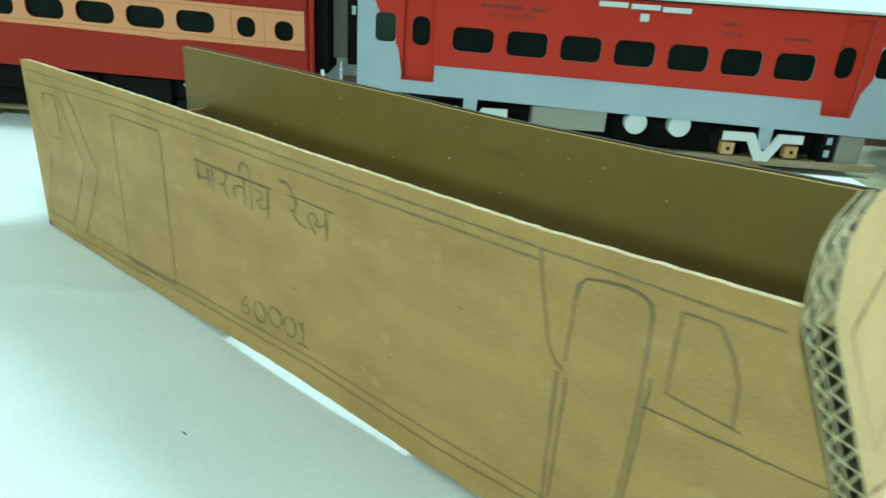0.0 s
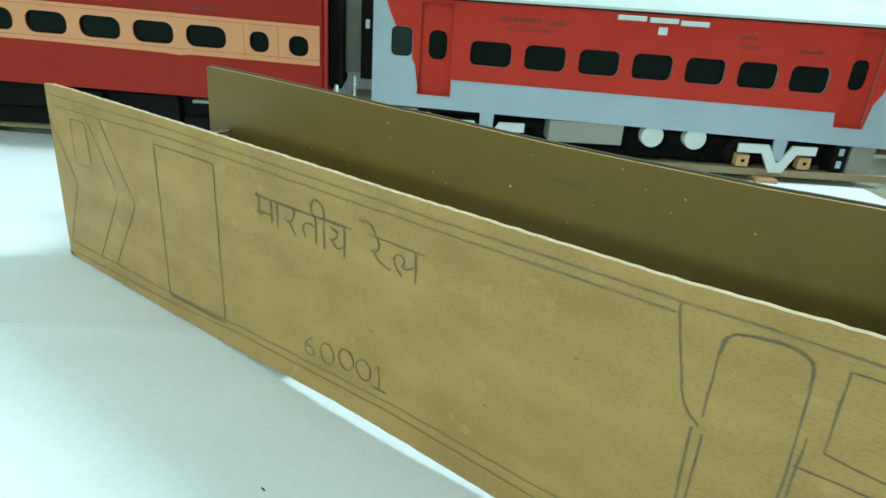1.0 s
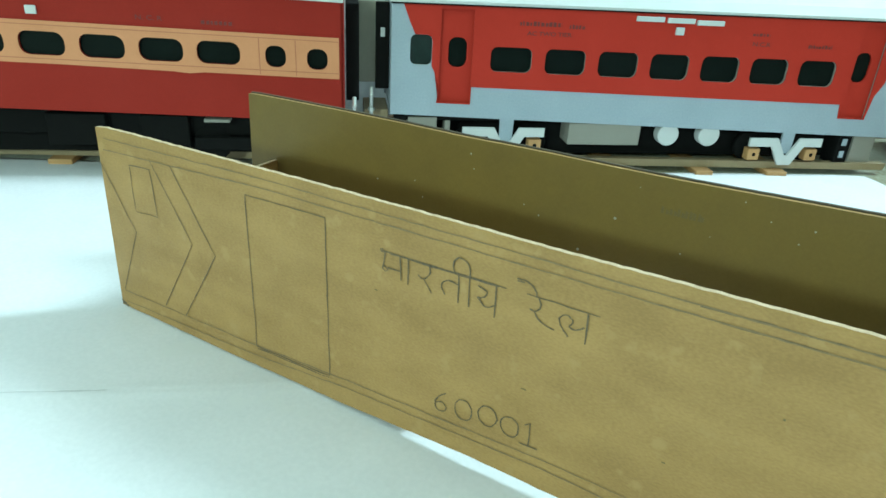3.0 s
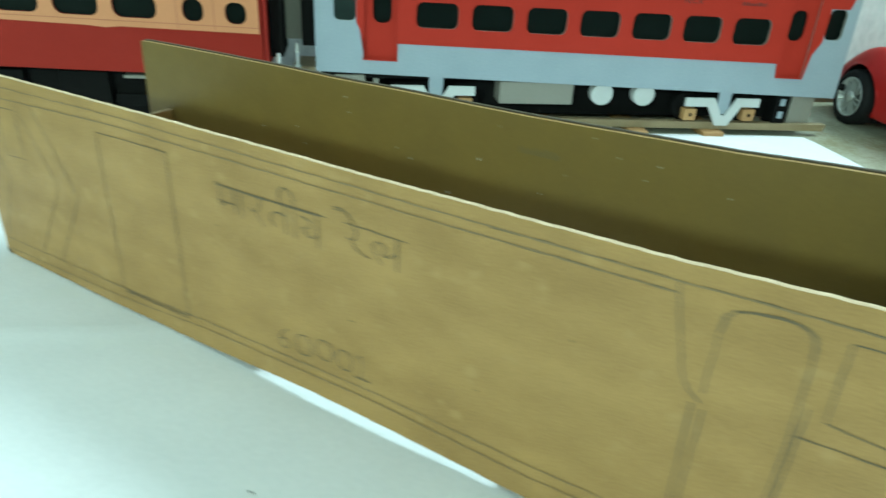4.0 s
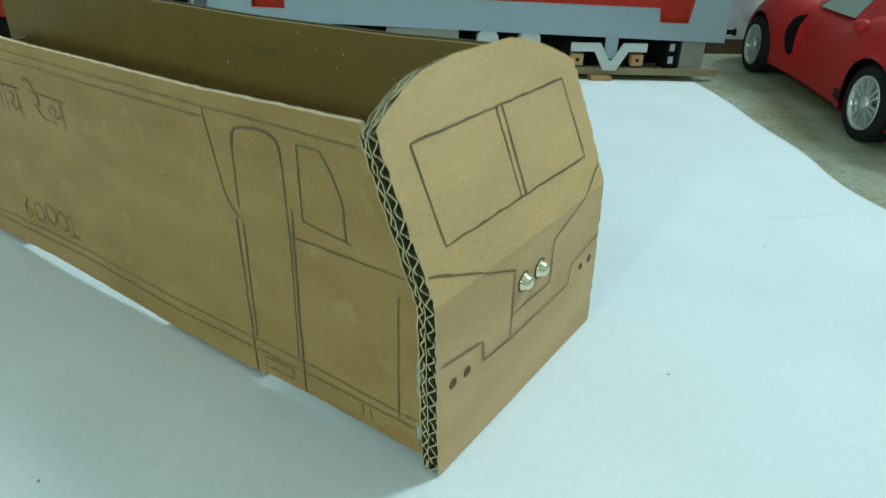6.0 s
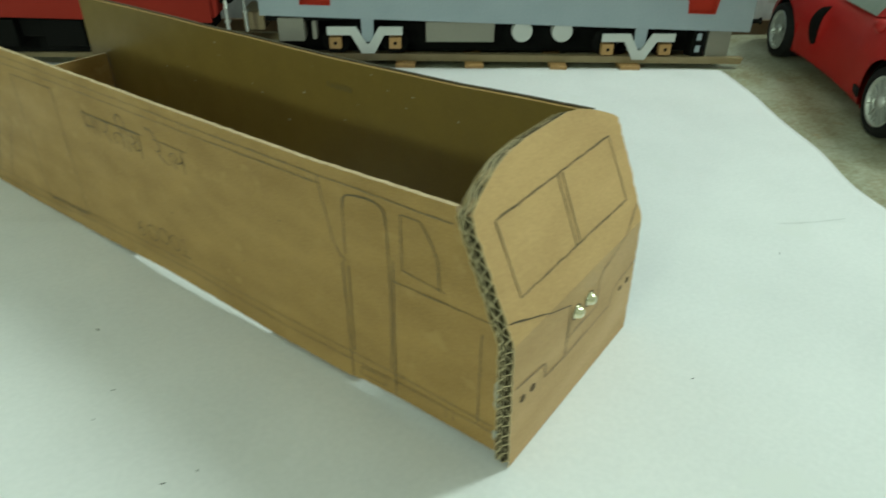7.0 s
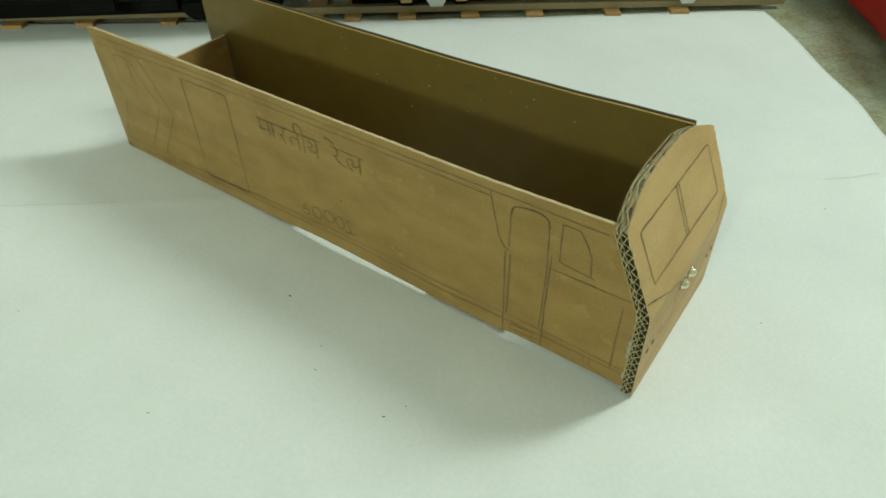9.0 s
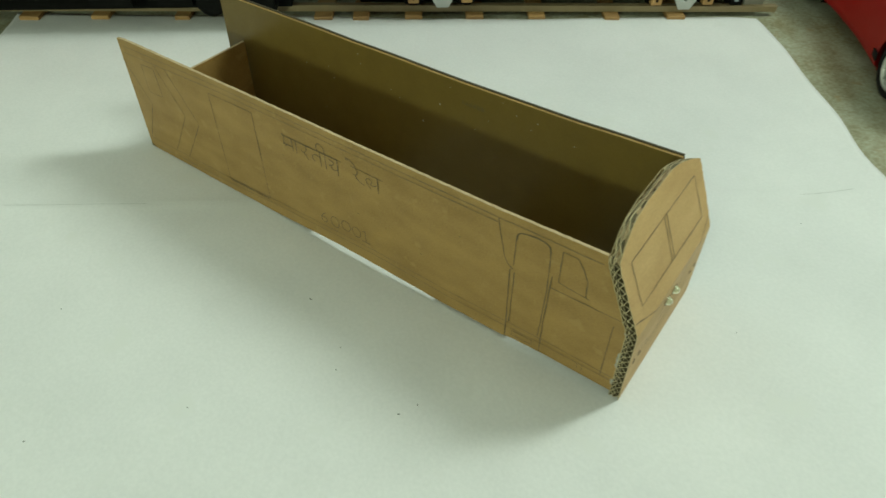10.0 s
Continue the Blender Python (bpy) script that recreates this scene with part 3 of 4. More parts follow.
def nose_point(y, s, d=0.0):
    """y across, s up along the board from its bottom edge, d behind its face."""
    if s <= KINK:
        blend = max(0.0, (s - KINK + 0.06) / 0.06) * 0.5
    else:
        blend = 0.5 + 0.5 * min(1.0, (s - KINK) / 0.06)
    ang = math.atan(SLOPE) * blend
    if s <= KINK:
        x, z = 5.88, s
    else:
        x, z = 5.88 - (s - KINK) / RUN * SLOPE, KINK + (s - KINK) / RUN
    return (x - d * math.cos(ang), y, z - d * math.sin(ang))


def up_to(z):
    return z if z <= KINK else KINK + (z - KINK) * RUN


NOSE_TOP = up_to(1.607)


def nose_left(s):
    return float(np.interp(s, [0, KINK, up_to(1.45), up_to(1.50), up_to(1.566), up_to(1.592), NOSE_TOP], [0.02, -0.035, -0.03, 0.065, 0.235, 0.345, 0.52]))


def nose_right(s):
    return float(np.interp(s, [0, KINK, up_to(1.10), up_to(1.44), up_to(1.53), up_to(1.595), NOSE_TOP], [1.495, 1.43, 1.455, 1.462, 1.26, 1.04, 0.95]))


nose = thing("nose", "bent front of double-wall corrugated cardboard with drawn windscreen and lamp holes", "")
nose.parent = loco


def liner(name, d, thick, mats, seed):
    """One flat paper layer of the corrugated board."""
    rnd = random.Random(seed)
    ss = sorted([NOSE_TOP * k / 70 for k in range(71)] + [KINK])
    left = [(nose_left(s) + rnd.uniform(-0.006, 0.006), s) for s in ss]
    right = [(nose_right(s) + rnd.uniform(-0.008, 0.008), s) for s in ss]
    verts, faces, nx = [], [], 6
    for depth in (d, d + thick):
        for (yl, s), (yr, _) in zip(left, right):
            verts += [nose_point(yl + (yr - yl) * k / nx, s, depth) for k in range(nx + 1)]
    row, half = nx + 1, (nx + 1) * len(ss)
    for i in range(len(ss) - 1):
        for k in range(nx):
            a = i * row + k
            faces += [(a, a + 1, a + row + 1, a + row), (half + a + row, half + a + row + 1, half + a + 1, half + a)]
        a, b = i * row, i * row + nx
        faces += [(a, a + row, half + a + row, half + a), (b + row, b, half + b, half + b + row)]
    for k in range(nx):
        a, b = k, (len(ss) - 1) * row + k
        faces += [(a + 1, a, half + a, half + a + 1), (b, b + 1, half + b + 1, half + b)]
    return mesh_object(name, verts, faces, [mats, FLUTE_EDGE], nose, slots=([0, 0] * nx + [1, 1]) * (len(ss) - 1) + [1, 1] * nx)


def fluting(name, d0, d1, pitch, seed):
    """The wave of paper between two layers."""
    rnd = random.Random(seed)
    verts, faces, count = [], [], 0
    n = int(NOSE_TOP / pitch * 8)
    for k in range(n + 1):
        s = NOSE_TOP * k / n
        turn = (s / pitch + 0.13 * noise.noise((s * 3, seed, 0))) % 1.0
        wave = min(1.0, max(0.0, 1.15 * abs(2 * turn - 1) - 0.075))
        d = d0 + (d1 - d0) * wave
        yl, yr = nose_left(s) + 0.003 + rnd.uniform(-0.004, 0.005), nose_right(s) - 0.003
        for dd in (d, d + 0.009):
            verts += [nose_point(yl, s, dd), nose_point(yr, s, dd)]
    for k in range(n):
        a = 4 * k
        faces += [(a, a + 1, a + 5, a + 4), (a + 6, a + 7, a + 3, a + 2), (a, a + 4, a + 6, a + 2), (a + 1, a + 3, a + 7, a + 5)]
    return mesh_object(name, verts, faces, [FLUTE_SHADED, FLUTE_EDGE], nose, slots=[0, 0, 1, 1] * n)


front_liner = liner("front_liner", 0.0, 0.006, KRAFT_NOSE, 21)
liner("middle_liner", 0.050, 0.005, FLUTE_SHADED, 22)
liner("back_liner", NOSE_T - 0.006, 0.006, KRAFT_SHADED, 23)
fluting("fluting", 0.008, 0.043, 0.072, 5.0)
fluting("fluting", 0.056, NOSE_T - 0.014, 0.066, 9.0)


def torn_top():
    """The crushed top edge of the nose: three paper layers with torn hollows between them."""
    rnd = random.Random(41)
    path = [(nose_left(up_to(z)), up_to(z)) for z in np.linspace(1.452, 1.603, 80)] + [(y, NOSE_TOP) for y in np.linspace(0.535, 0.94, 40)] + [(nose_right(up_to(z)), up_to(z)) for z in np.linspace(1.603, 1.45, 60)]
    verts, faces, n = [], [], 13
    for y, s in path:
        for k in range(n):
            f = k / (n - 1)
            d = 0.001 + (NOSE_T - 0.002) * f
            px, py, pz = nose_point(y, s - 0.004, d)
            hollow = abs(math.sin(2 * math.pi * f))
            r = 0.009 * noise.noise((y * 20, s * 20, d * 40)) + 0.006 * noise.noise((y * 55, s * 55, d * 90)) - 0.005 * hollow * (1 + noise.noise((y * 22, s * 22, d * 50)))
            r -= 0.013 * hollow + 0.03 * hollow * max(0.0, noise.noise((y * 9 + 5, s * 9, d * 30)) - 0.1) * 2
            r += rnd.uniform(-0.0025, 0.0025)
            out = 1 if y > 0.7 else -1
            verts.append((px, py + out * r * 0.6, pz + r))
    for i in range(len(path) - 1):
        for k in range(n - 1):
            a = i * n + k
            faces.append((a, a + 1, a + n + 1, a + n))
    return mesh_object("torn_edge", verts, faces, TORN, nose, "torn pale brown top edge", smooth=True)


torn_top()


def on_nose(y, z, lift):
    return nose_point(y, up_to(z), -lift)


strokes("pencil_windscreen", [[(0.112, 1.377), (0.121, 1.021), (1.305, 1.024), (1.293, 1.383), (0.112, 1.377)], [(0.689, 1.377), (0.68, 1.028)], [(0.733, 1.376), (0.722, 1.027)]], 0.0095, on_nose, PENCIL, front_liner, seed=31)
for curve in ([(-0.02, 0.965), (0.25, 0.872), (0.54, 0.755)], [(0.90, 0.755), (1.15, 0.84), (1.42, 0.96)]):
    strokes("pencil_trim", [smooth_line(curve)], 0.010, on_nose, PENCIL, front_liner, seed=32)
strokes("pencil_lamp_panel", [[(0.54, 0.755), (0.545, 0.41)], [(0.545, 0.53), (0.90, 0.53)], [(0.90, 0.76), (0.90, 0.53)], [(0.01, 0.575), (0.29, 0.53), (0.31, 0.515), (0.32, 0.42), (0.55, 0.405), (1.12, 0.41), (1.13, 0.52), (1.44, 0.57)]], 0.010, on_nose, PENCIL_FAINT, front_liner, seed=33)
for y, z, r in ((0.096, 0.443, 0.023), (0.197, 0.440, 0.023), (1.262, 0.451, 0.017), (1.366, 0.454, 0.021)):
    lathe("lamp_hole", [(r * 1.1, 0.001), (r * 0.9, 0.004), (r * 0.7, 0.0025), (r * 0.4, 0.002)], (5.88, y, z), (1, 0, 0), HOLE, nose, "dark punched hole", n=14)
for y in (0.628, 0.775):
    lathe("lamp_socket", [(0.050, 0.001), (0.050, 0.004), (0.042, 0.005)], (5.88, y, 0.660), (1, 0, 0), HOLE, nose, "dark ring round the lamp", n=20)
    lathe("headlight", [(0.042, 0.0), (0.042, 0.008), (0.035, 0.010), (0.033, 0.024), (0.026, 0.036), (0.014, 0.043), (0.004, 0.045)], (5.88, y, 0.660), (1, 0, 0), LED, nose, "small clear lamp dome", n=20)
def glue_line():
    """An uneven run of dried glue in the corner between the side and the nose."""
    rows, n = 60, 8
    verts, faces = [], []
    for i in range(rows + 1):
        z = 0.09 + 0.80 * i / rows
        r = 0.011 + 0.013 * max(-0.6, noise.noise((z * 9, 2.0, 0.5))) + 0.006 * noise.noise((z * 31, 4.0, 0.5))
        r = max(0.002, r * (1.0 if z < 0.62 else 0.7)) * (0.2 if i in (0, rows) else 1)
        for k in range(n):
            t = 2 * math.pi * k / n
            verts.append((5.786 + r * math.cos(t), 0.0 + 0.010 + r * math.sin(t), z))
    for i in range(rows):
        for k in range(n):
            p, q = i * n + k, i * n + (k + 1) % n
            faces.append((p, q, q + n, p + n))
    faces += [tuple(range(n - 1, -1, -1)), tuple(range(rows * n, rows * n + n))]
    return mesh_object("glue_line", verts, faces, GLUE, nose, "dried greyish white glue", smooth=True)


glue_line()

# ---- coaches ----
def lettering(words, size, place, mats, parent, wide=1.0):
    """Words set in the plain built-in letters; place(a, b) gives the point on the face."""
    curve = bpy.data.curves.new("lettering", "FONT")
    curve.body, curve.size = words, 1.0
    curve.resolution_u, curve.offset = 3, 0.02
    source = bpy.data.objects.new("lettering", curve)
    me = bpy.data.meshes.new_from_object(source)
    bpy.data.objects.remove(source)
    verts = [place(v.co.x * size * wide, v.co.y * size) for v in me.vertices]
    faces = [tuple(p.vertices) for p in me.polygons]
    bpy.data.meshes.remove(me)
    return mesh_object("lettering", verts, faces, mats, parent, "small dark painted letters")


LHB_U, LHB_V = 5.4, 3.05


def rake(u, z):
    """The hand-made coach droops a little towards its far end."""
    return z - (u - 2.2) * 0.036 * (1.9 - z) / 1.25


def turned(u, v):
    c, s = math.cos(radians(TRAIN)), math.sin(radians(TRAIN))
    return (u * c - v * s, u * s + v * c)


def hook(coach, x, y, z):
    """A steel coupling: an upright bolt with a nut and a collar."""
    stem = lathe("coupler", [(0.014, -0.26), (0.024, -0.25), (0.024, 0.15), (0.030, 0.155), (0.030, 0.175), (0.024, 0.18), (0.024, 0.25), (0.014, 0.26)], (x, y, z), (0, 0, 1), SILVER, coach, "steel coupling bolt", n=12)
    lathe("coupler_nut", [(0.030, -0.02), (0.040, -0.016), (0.040, 0.016), (0.030, 0.02)], (x, y, z), (0, 0, 1), SILVER, stem, n=6, smooth=False)
    return stem


def silver_coach():
    coach = thing("passenger_coach", "red and grey-blue card model coach with dark windows, on track", "model coach", (*turned(LHB_U, LHB_V), 0), TRAIN, "model coaches")

    def put(u, z, d):
        return (u - LHB_U, d, rake(u, z))

    windows = [rounded(3.268 + 0.634 * k, 1.212, 3.268 + 0.634 * k + 0.478, 1.478, 0.075) for k in range(7)]
    ends = [rounded(2.36, 1.25, 2.60, 1.57, 0.06), rounded(8.27, 1.30, 8.50, 1.60, 0.06)]
    doors = [rounded(2.79, 1.235, 3.0, 1.555, 0.085), rounded(7.80, 1.27, 8.02, 1.575, 0.085)]
    openings = [[(2.692, 0.846), (3.056, 0.846), (3.056, 1.845), (2.692, 1.845)], [(7.778, 0.897), (8.118, 0.897), (8.118, 1.845), (7.778, 1.845)]]
    plate("body_side", [(2.15, 0.68), (8.66, 0.70), (8.64, 1.9), (2.15, 1.9)], 0.03, lambda u, z, d: put(u, z, d), GREY, coach, holes=windows + ends + [[(a + (0.012 if i in (1, 2) else -0.012), b + (0.012 if i > 1 else -0.008)) for i, (a, b) in enumerate(h)] for h in openings], label="grey-blue painted card side", edge=BOXGREY)
    red = [(2.70, 0.98), (2.672, 0.835), (3.066, 0.835), (3.066, 1.03), (7.74, 1.035), (7.765, 0.885), (8.13, 0.885), (8.17, 1.14), (8.25, 1.262), (8.262, 1.295), (8.262, 1.607), (8.508, 1.607), (8.60, 1.9), (2.27, 1.9), (2.30, 1.83), (2.35, 1.70), (2.41, 1.573), (2.548, 1.573), (2.588, 1.553), (2.603, 1.51), (2.603, 1.24), (2.64, 1.17)]
    plate("red_paint", red, 0.011, lambda u, z, d: put(u, z, d - 0.012), RED, coach, "red painted area", holes=windows + openings)
    for k, h in enumerate(windows + doors + ends):
        c = [sum(p[i] for p in h) / len(h) for i in (0, 1)]
        big = [(c[0] + (a - c[0]) * 1.08, c[1] + (b - c[1]) * 1.06) for a, b in h]
        back = 0.064 if k in (7, 8) else 0.033
        plate("window_pane", big, 0.01, lambda u, z, d, back=back: put(u, z, d + back), GLASS_REFLECTION if k == 9 else GLASS, coach)
    # the doors lie a little behind the side
    for hole, window in zip(openings, doors):
        (u0, zb), (u1, zt) = hole[0], hole[2]
        plate("door", [(u0 - 0.04, zb - 0.04), (u1 + 0.04, zb - 0.04), (u1 + 0.04, zt + 0.02), (u0 - 0.04, zt + 0.02)], 0.025, lambda u, z, d: put(u, z, d + 0.034), RED, coach, "red recessed door", holes=[window])
    # rounded white roof
    prof = [(-0.03, 1.895), (-0.03, 1.93), (0.05, 2.03), (0.22, 2.13), (0.45, 2.19), (0.66, 2.21), (0.87, 2.19), (1.10, 2.13), (1.27, 2.03), (1.35, 1.93), (1.35, 1.895)]
    verts, faces = [], []
    for u in (2.13, 8.67):
        verts += [(u - LHB_U, d, z) for d, z in prof]
    m = len(prof)
    faces = [(i, i + 1, m + i + 1, m + i) for i in range(m - 1)] + [tuple(range(m - 1, -1, -1)), tuple(range(m, 2 * m)), (0, m, 2 * m - 1, m - 1)]
    mesh_object("roof", verts, faces, WHITE, coach, "white card roof")
    box("gutter", (2.14 - LHB_U, -0.036, 1.885), (8.66 - LHB_U, -0.002, 1.90), BLACK, coach, "dark line under the roof", 0)
    box("end_wall", (2.15 - LHB_U, 0.055, 0.70), (2.20 - LHB_U, 1.30, 1.89), GREY, coach)
    box("end_wall", (8.56 - LHB_U, 0.055, 0.50), (8.61 - LHB_U, 1.30, 1.89), GREY, coach)
    box("body_side", (2.15 - LHB_U, 1.305, 0.62), (8.62 - LHB_U, 1.35, 1.89), GREY, coach)
    box("inner_backing", (2.25 - LHB_U, 0.30, 0.75), (8.55 - LHB_U, 0.34, 1.88), BLACK, coach)
    # destination boards and lettering that cannot be read
    for u0, u1, z0, z1 in ((4.905, 5.235, 1.795, 1.85), (5.275, 5.605, 1.788, 1.843), (5.635, 5.965, 1.775, 1.83), (5.395, 5.495, 1.66, 1.745)):
        box("destination_board", (u0 - LHB_U, -0.045, z0), (u1 - LHB_U, -0.014, z1), WHITE, coach, "blank white card strip", 0.006)
    rn = random.Random(4)
    for u0, u1, z, h in ((3.57, 4.05, 1.708, 0.052), (4.14, 4.32, 1.695, 0.05), (6.36, 6.58, 1.70, 0.032), (7.10, 7.41, 1.60, 0.04)):
        u = u0
        while u < u1:
            w = rn.uniform(0.018, 0.04)
            plate("print_bar", [(u, z), (min(u + w, u1), z), (min(u + w, u1), z + h * rn.uniform(0.6, 1)), (u, z + h * rn.uniform(0.6, 1))], 0.002, lambda p, q, d: put(p, q, d - 0.0145), INK, coach)
            u += w + rn.uniform(0.008, 0.018)
    for words, u0, z0, size, wide in (("AC TWO TIER", 3.66, 1.612, 0.060, 1.35), ("N.C.R", 6.38, 1.60, 0.060, 1.5)):
        lettering(words, size, lambda a, b, u0=u0, z0=z0: put(u0 + a, z0 + b, -0.0145), INK, coach, wide)
    # underframe
    # Reaches low, so that it is also a dark backing under the coach.
    box("underframe", (2.3 - LHB_U, 0.34, 0.13), (8.35 - LHB_U, 1.05, 0.595), BLACK, coach, "black underframe")
    box("floor", (2.2 - LHB_U, 0.055, 0.60), (8.55 - LHB_U, 1.30, 0.66), BLACK, coach)
    box("equipment_box", (4.30 - LHB_U, 0.02, 0.335), (5.21 - LHB_U, 0.45, 0.60), BOXGREY, coach, "grey card box")
    box("equipment_box", (2.36 - LHB_U, 0.04, 0.34), (2.70 - LHB_U, 0.4, 0.64), BOXGREY, coach, "grey card box")
    box("equipment_box", (8.14 - LHB_U, 0.06, 0.06), (8.45 - LHB_U, 0.4, 0.50), BOXGREY, coach, "grey card box")
    box("equipment_frame", (2.80 - LHB_U, 0.06, 0.36), (2.86 - LHB_U, 0.3, 0.60), BOXGREY, coach)
    box("equipment_frame", (7.92 - LHB_U, 0.04, 0.10), (8.10 - LHB_U, 0.3, 0.53), BLACK, coach)
    # Grey patches stand in for gaps through which the lit floor shows.
    for z in (0.20, 0.36):
        box("gap_patch", (7.965 - LHB_U, 0.02, z), (8.03 - LHB_U, 0.038, z + 0.09), GREY, coach, "", 0.006)
    for u in (5.585, 6.125):
        lathe("air_tank", [(0.125, 0.17), (0.138, 0.16), (0.138, 0.045), (0.130, 0.035), (0.02, 0.032)], (u - LHB_U, 0.0, 0.468), (0, 1, 0), WHITE, coach, "round white tank end", n=28, smooth=False)
    for uc, dz in ((3.53, 0.085), (7.19, 0.0)):
        bogie = thing("bogie", "white card bogie frame with wooden axle boxes", "")
        bogie.parent = coach

        def on(u, z, d, uc=uc, dz=dz):
            return (uc + u - LHB_U, d - 0.02, z + dz)

        frame_shape = [(-0.53, 0.35), (-0.22, 0.35), (-0.085, 0.11), (0.085, 0.11), (0.22, 0.35), (0.46, 0.35), (0.46, 0.455), (0.15, 0.455), (0.02, 0.235), (-0.02, 0.235), (-0.15, 0.455), (-0.53, 0.455)]
        plate("side_frame", frame_shape, 0.035, on, WHITE, bogie)
        plate("bolster_post", [(-0.075, 0.25), (0.075, 0.25), (0.085, 0.56), (-0.085, 0.56)], 0.03, lambda u, z, d: on(u, z, d + 0.04), GREY, bogie)
        for u in (-0.43, 0.36):
            bx = box("axle_box", (uc + u - 0.08 - LHB_U, 0.0, 0.165 + dz), (uc + u + 0.08 - LHB_U, 0.12, 0.315 + dz), WOOD, bogie)
            lathe("bolt_hole", [(0.024, -0.004), (0.018, 0.004), (0.006, 0.004)], (uc + u - LHB_U, 0.0, 0.24 + dz), (0, 1, 0), BLACK, bx, n=12)
            lathe("wheel", [(0.05, 0.1), (0.17, 0.11), (0.19, 0.13), (0.17, 0.2), (0.05, 0.21)], (uc + u - LHB_U, 0.06, 0.30 + dz * 0.2), (0, 1, 0), BLACK, bogie, n=20)
    lathe("buffer", [(0.03, -0.12), (0.03, 0.06), (0.045, 0.065), (0.048, 0.08), (0.03, 0.09), (0.01, 0.092)], (8.74 - LHB_U, 0.10, 0.60), (1, 0, 0), BLACK, coach, "dark round buffer", n=18)
    box("end_beam", (8.615 - LHB_U, 0.12, 0.46), (8.70 - LHB_U, 0.9, 0.66), BLACK, coach, "black end beam")
    box("gangway", (1.99 - LHB_U, 0.30, 0.90), (2.145 - LHB_U, 0.36, 1.86), BLACK, coach, "black vestibule bellows")
    box("gangway", (1.80 - LHB_U, 0.42, 0.95), (2.145 - LHB_U, 0.46, 1.86), GANGWAY, coach, "grey vestibule wall")
    hook(coach, 1.94 - LHB_U, 0.14, 0.70)
    box("bellows_clip", (2.045 - LHB_U, 0.275, 1.49), (2.095 - LHB_U, 0.298, 1.59), WHITE, coach, "small white clip", 0.006)
    box("buffer_beam", (1.86 - LHB_U, 0.30, 0.42), (2.145 - LHB_U, 0.9, 0.66), RAILCARD, coach, "brown card end beam")
    return coach


def red_coach():
    u_at, v_at = -1.8, 2.78
    coach = thing("passenger_coach", "maroon card model coach with peach window band, on track", "model coach", (*turned(u_at, v_at), 0), TRAIN, "model coaches")

    def put(u, z, d):
        return (u - u_at, d, z - (u + 1.8) * 0.027)

    large = [rounded(-6.05 + 0.563 * k, 1.30, -6.05 + 0.563 * k + 0.43, 1.53, 0.09) for k in range(12)]
    small = [rounded(0.825, 1.30, 1.035, 1.52, 0.085), rounded(1.25, 1.295, 1.465, 1.51, 0.085)]
    left, end = -6.6, 1.605
    plate("body_side", [(left, 0.735), (end, 0.745), (end, 2.0), (left, 2.0)], 0.03, put, DARKRED, coach, "maroon painted card side", holes=large + small, edge=DARKRED)
    plate("window_band", [(left, 1.215), (-1.2, 1.218), (-0.1, 1.205), (0.05, 1.192), (0.2, 1.21), (1.585, 1.208), (1.585, 1.632), (left, 1.63)], 0.012, lambda u, z, d: put(u, z, d - 0.013), CREAM, coach, "peach painted window band", holes=large + small)
    for h in large + small:
        c = [sum(p[i] for p in h) / len(h) for i in (0, 1)]
        plate("window_pane", [(c[0] + (a - c[0]) * 1.08, c[1] + (b - c[1]) * 1.08) for a, b in h], 0.01, lambda u, z, d: put(u, z, d + 0.033), GLASS, coach)
    # Thin lines that paint the shading along the band's relief.
    for z in (1.262, 1.588):
        plate("band_shade_line", [(left, z), (1.58, z), (1.58, z + 0.008), (left, z + 0.008)], 0.002, lambda u, z, d: put(u, z, d - 0.0155), CREAM_SHADE, coach)
    for u in (0.762, 1.132):
        plate("band_shade_line", [(u, 1.222), (u + 0.008, 1.222), (u + 0.008, 1.60), (u, 1.60)], 0.002, lambda u, z, d: put(u, z, d - 0.0155), CREAM_SHADE, coach)
    rn = random.Random(6)
    for u0, u1, z, h in ((0.21, 0.48, 1.69, 0.04),):
        u = u0
        while u < u1:
            w = rn.uniform(0.02, 0.04)
            plate("print_bar", [(u, z), (u + w, z), (u + w, z + h), (u, z + h * 0.8)], 0.002, lambda p, q, d: put(p, q, d - 0.0045), INK, coach)
            u += w + rn.uniform(0.01, 0.02)
    lettering("N. C. R", 0.062, lambda a, b: put(-0.42 + a, 1.70 + b, -0.0035), INK, coach, 1.35)
    box("destination_board", (-1.42 - u_at, -0.03, 1.68), (-1.32 - u_at, -0.002, 1.76), WHITE, coach, "blank white card strip", 0.006)
    prof = [(-0.03, 1.985), (-0.03, 2.02), (0.06, 2.12), (0.25, 2.22), (0.66, 2.28), (1.07, 2.22), (1.27, 2.12), (1.36, 2.02), (1.36, 1.985)]
    m = len(prof)
    verts = [(u - u_at, d, z - (u + 1.8) * 0.027) for u in (left, end + 0.03) for d, z in prof]
    faces = [(i, i + 1, m + i + 1, m + i) for i in range(m - 1)] + [tuple(range(m - 1, -1, -1)), tuple(range(m, 2 * m)), (0, m, 2 * m - 1, m - 1)]
    mesh_object("roof", verts, faces, WHITE, coach, "white card roof")
    box("end_wall", (end - 0.05 - u_at, 0.055, 0.70), (end + 0.035 - u_at, 1.30, 1.94), DARKRED, coach)
    box("body_side", (left - u_at, 1.305, 0.75), (end - u_at, 1.35, 1.94), DARKRED, coach)
    box("end_wall", (left - u_at, 0.055, 0.80), (left + 0.05 - u_at, 1.30, 2.05), DARKRED, coach)
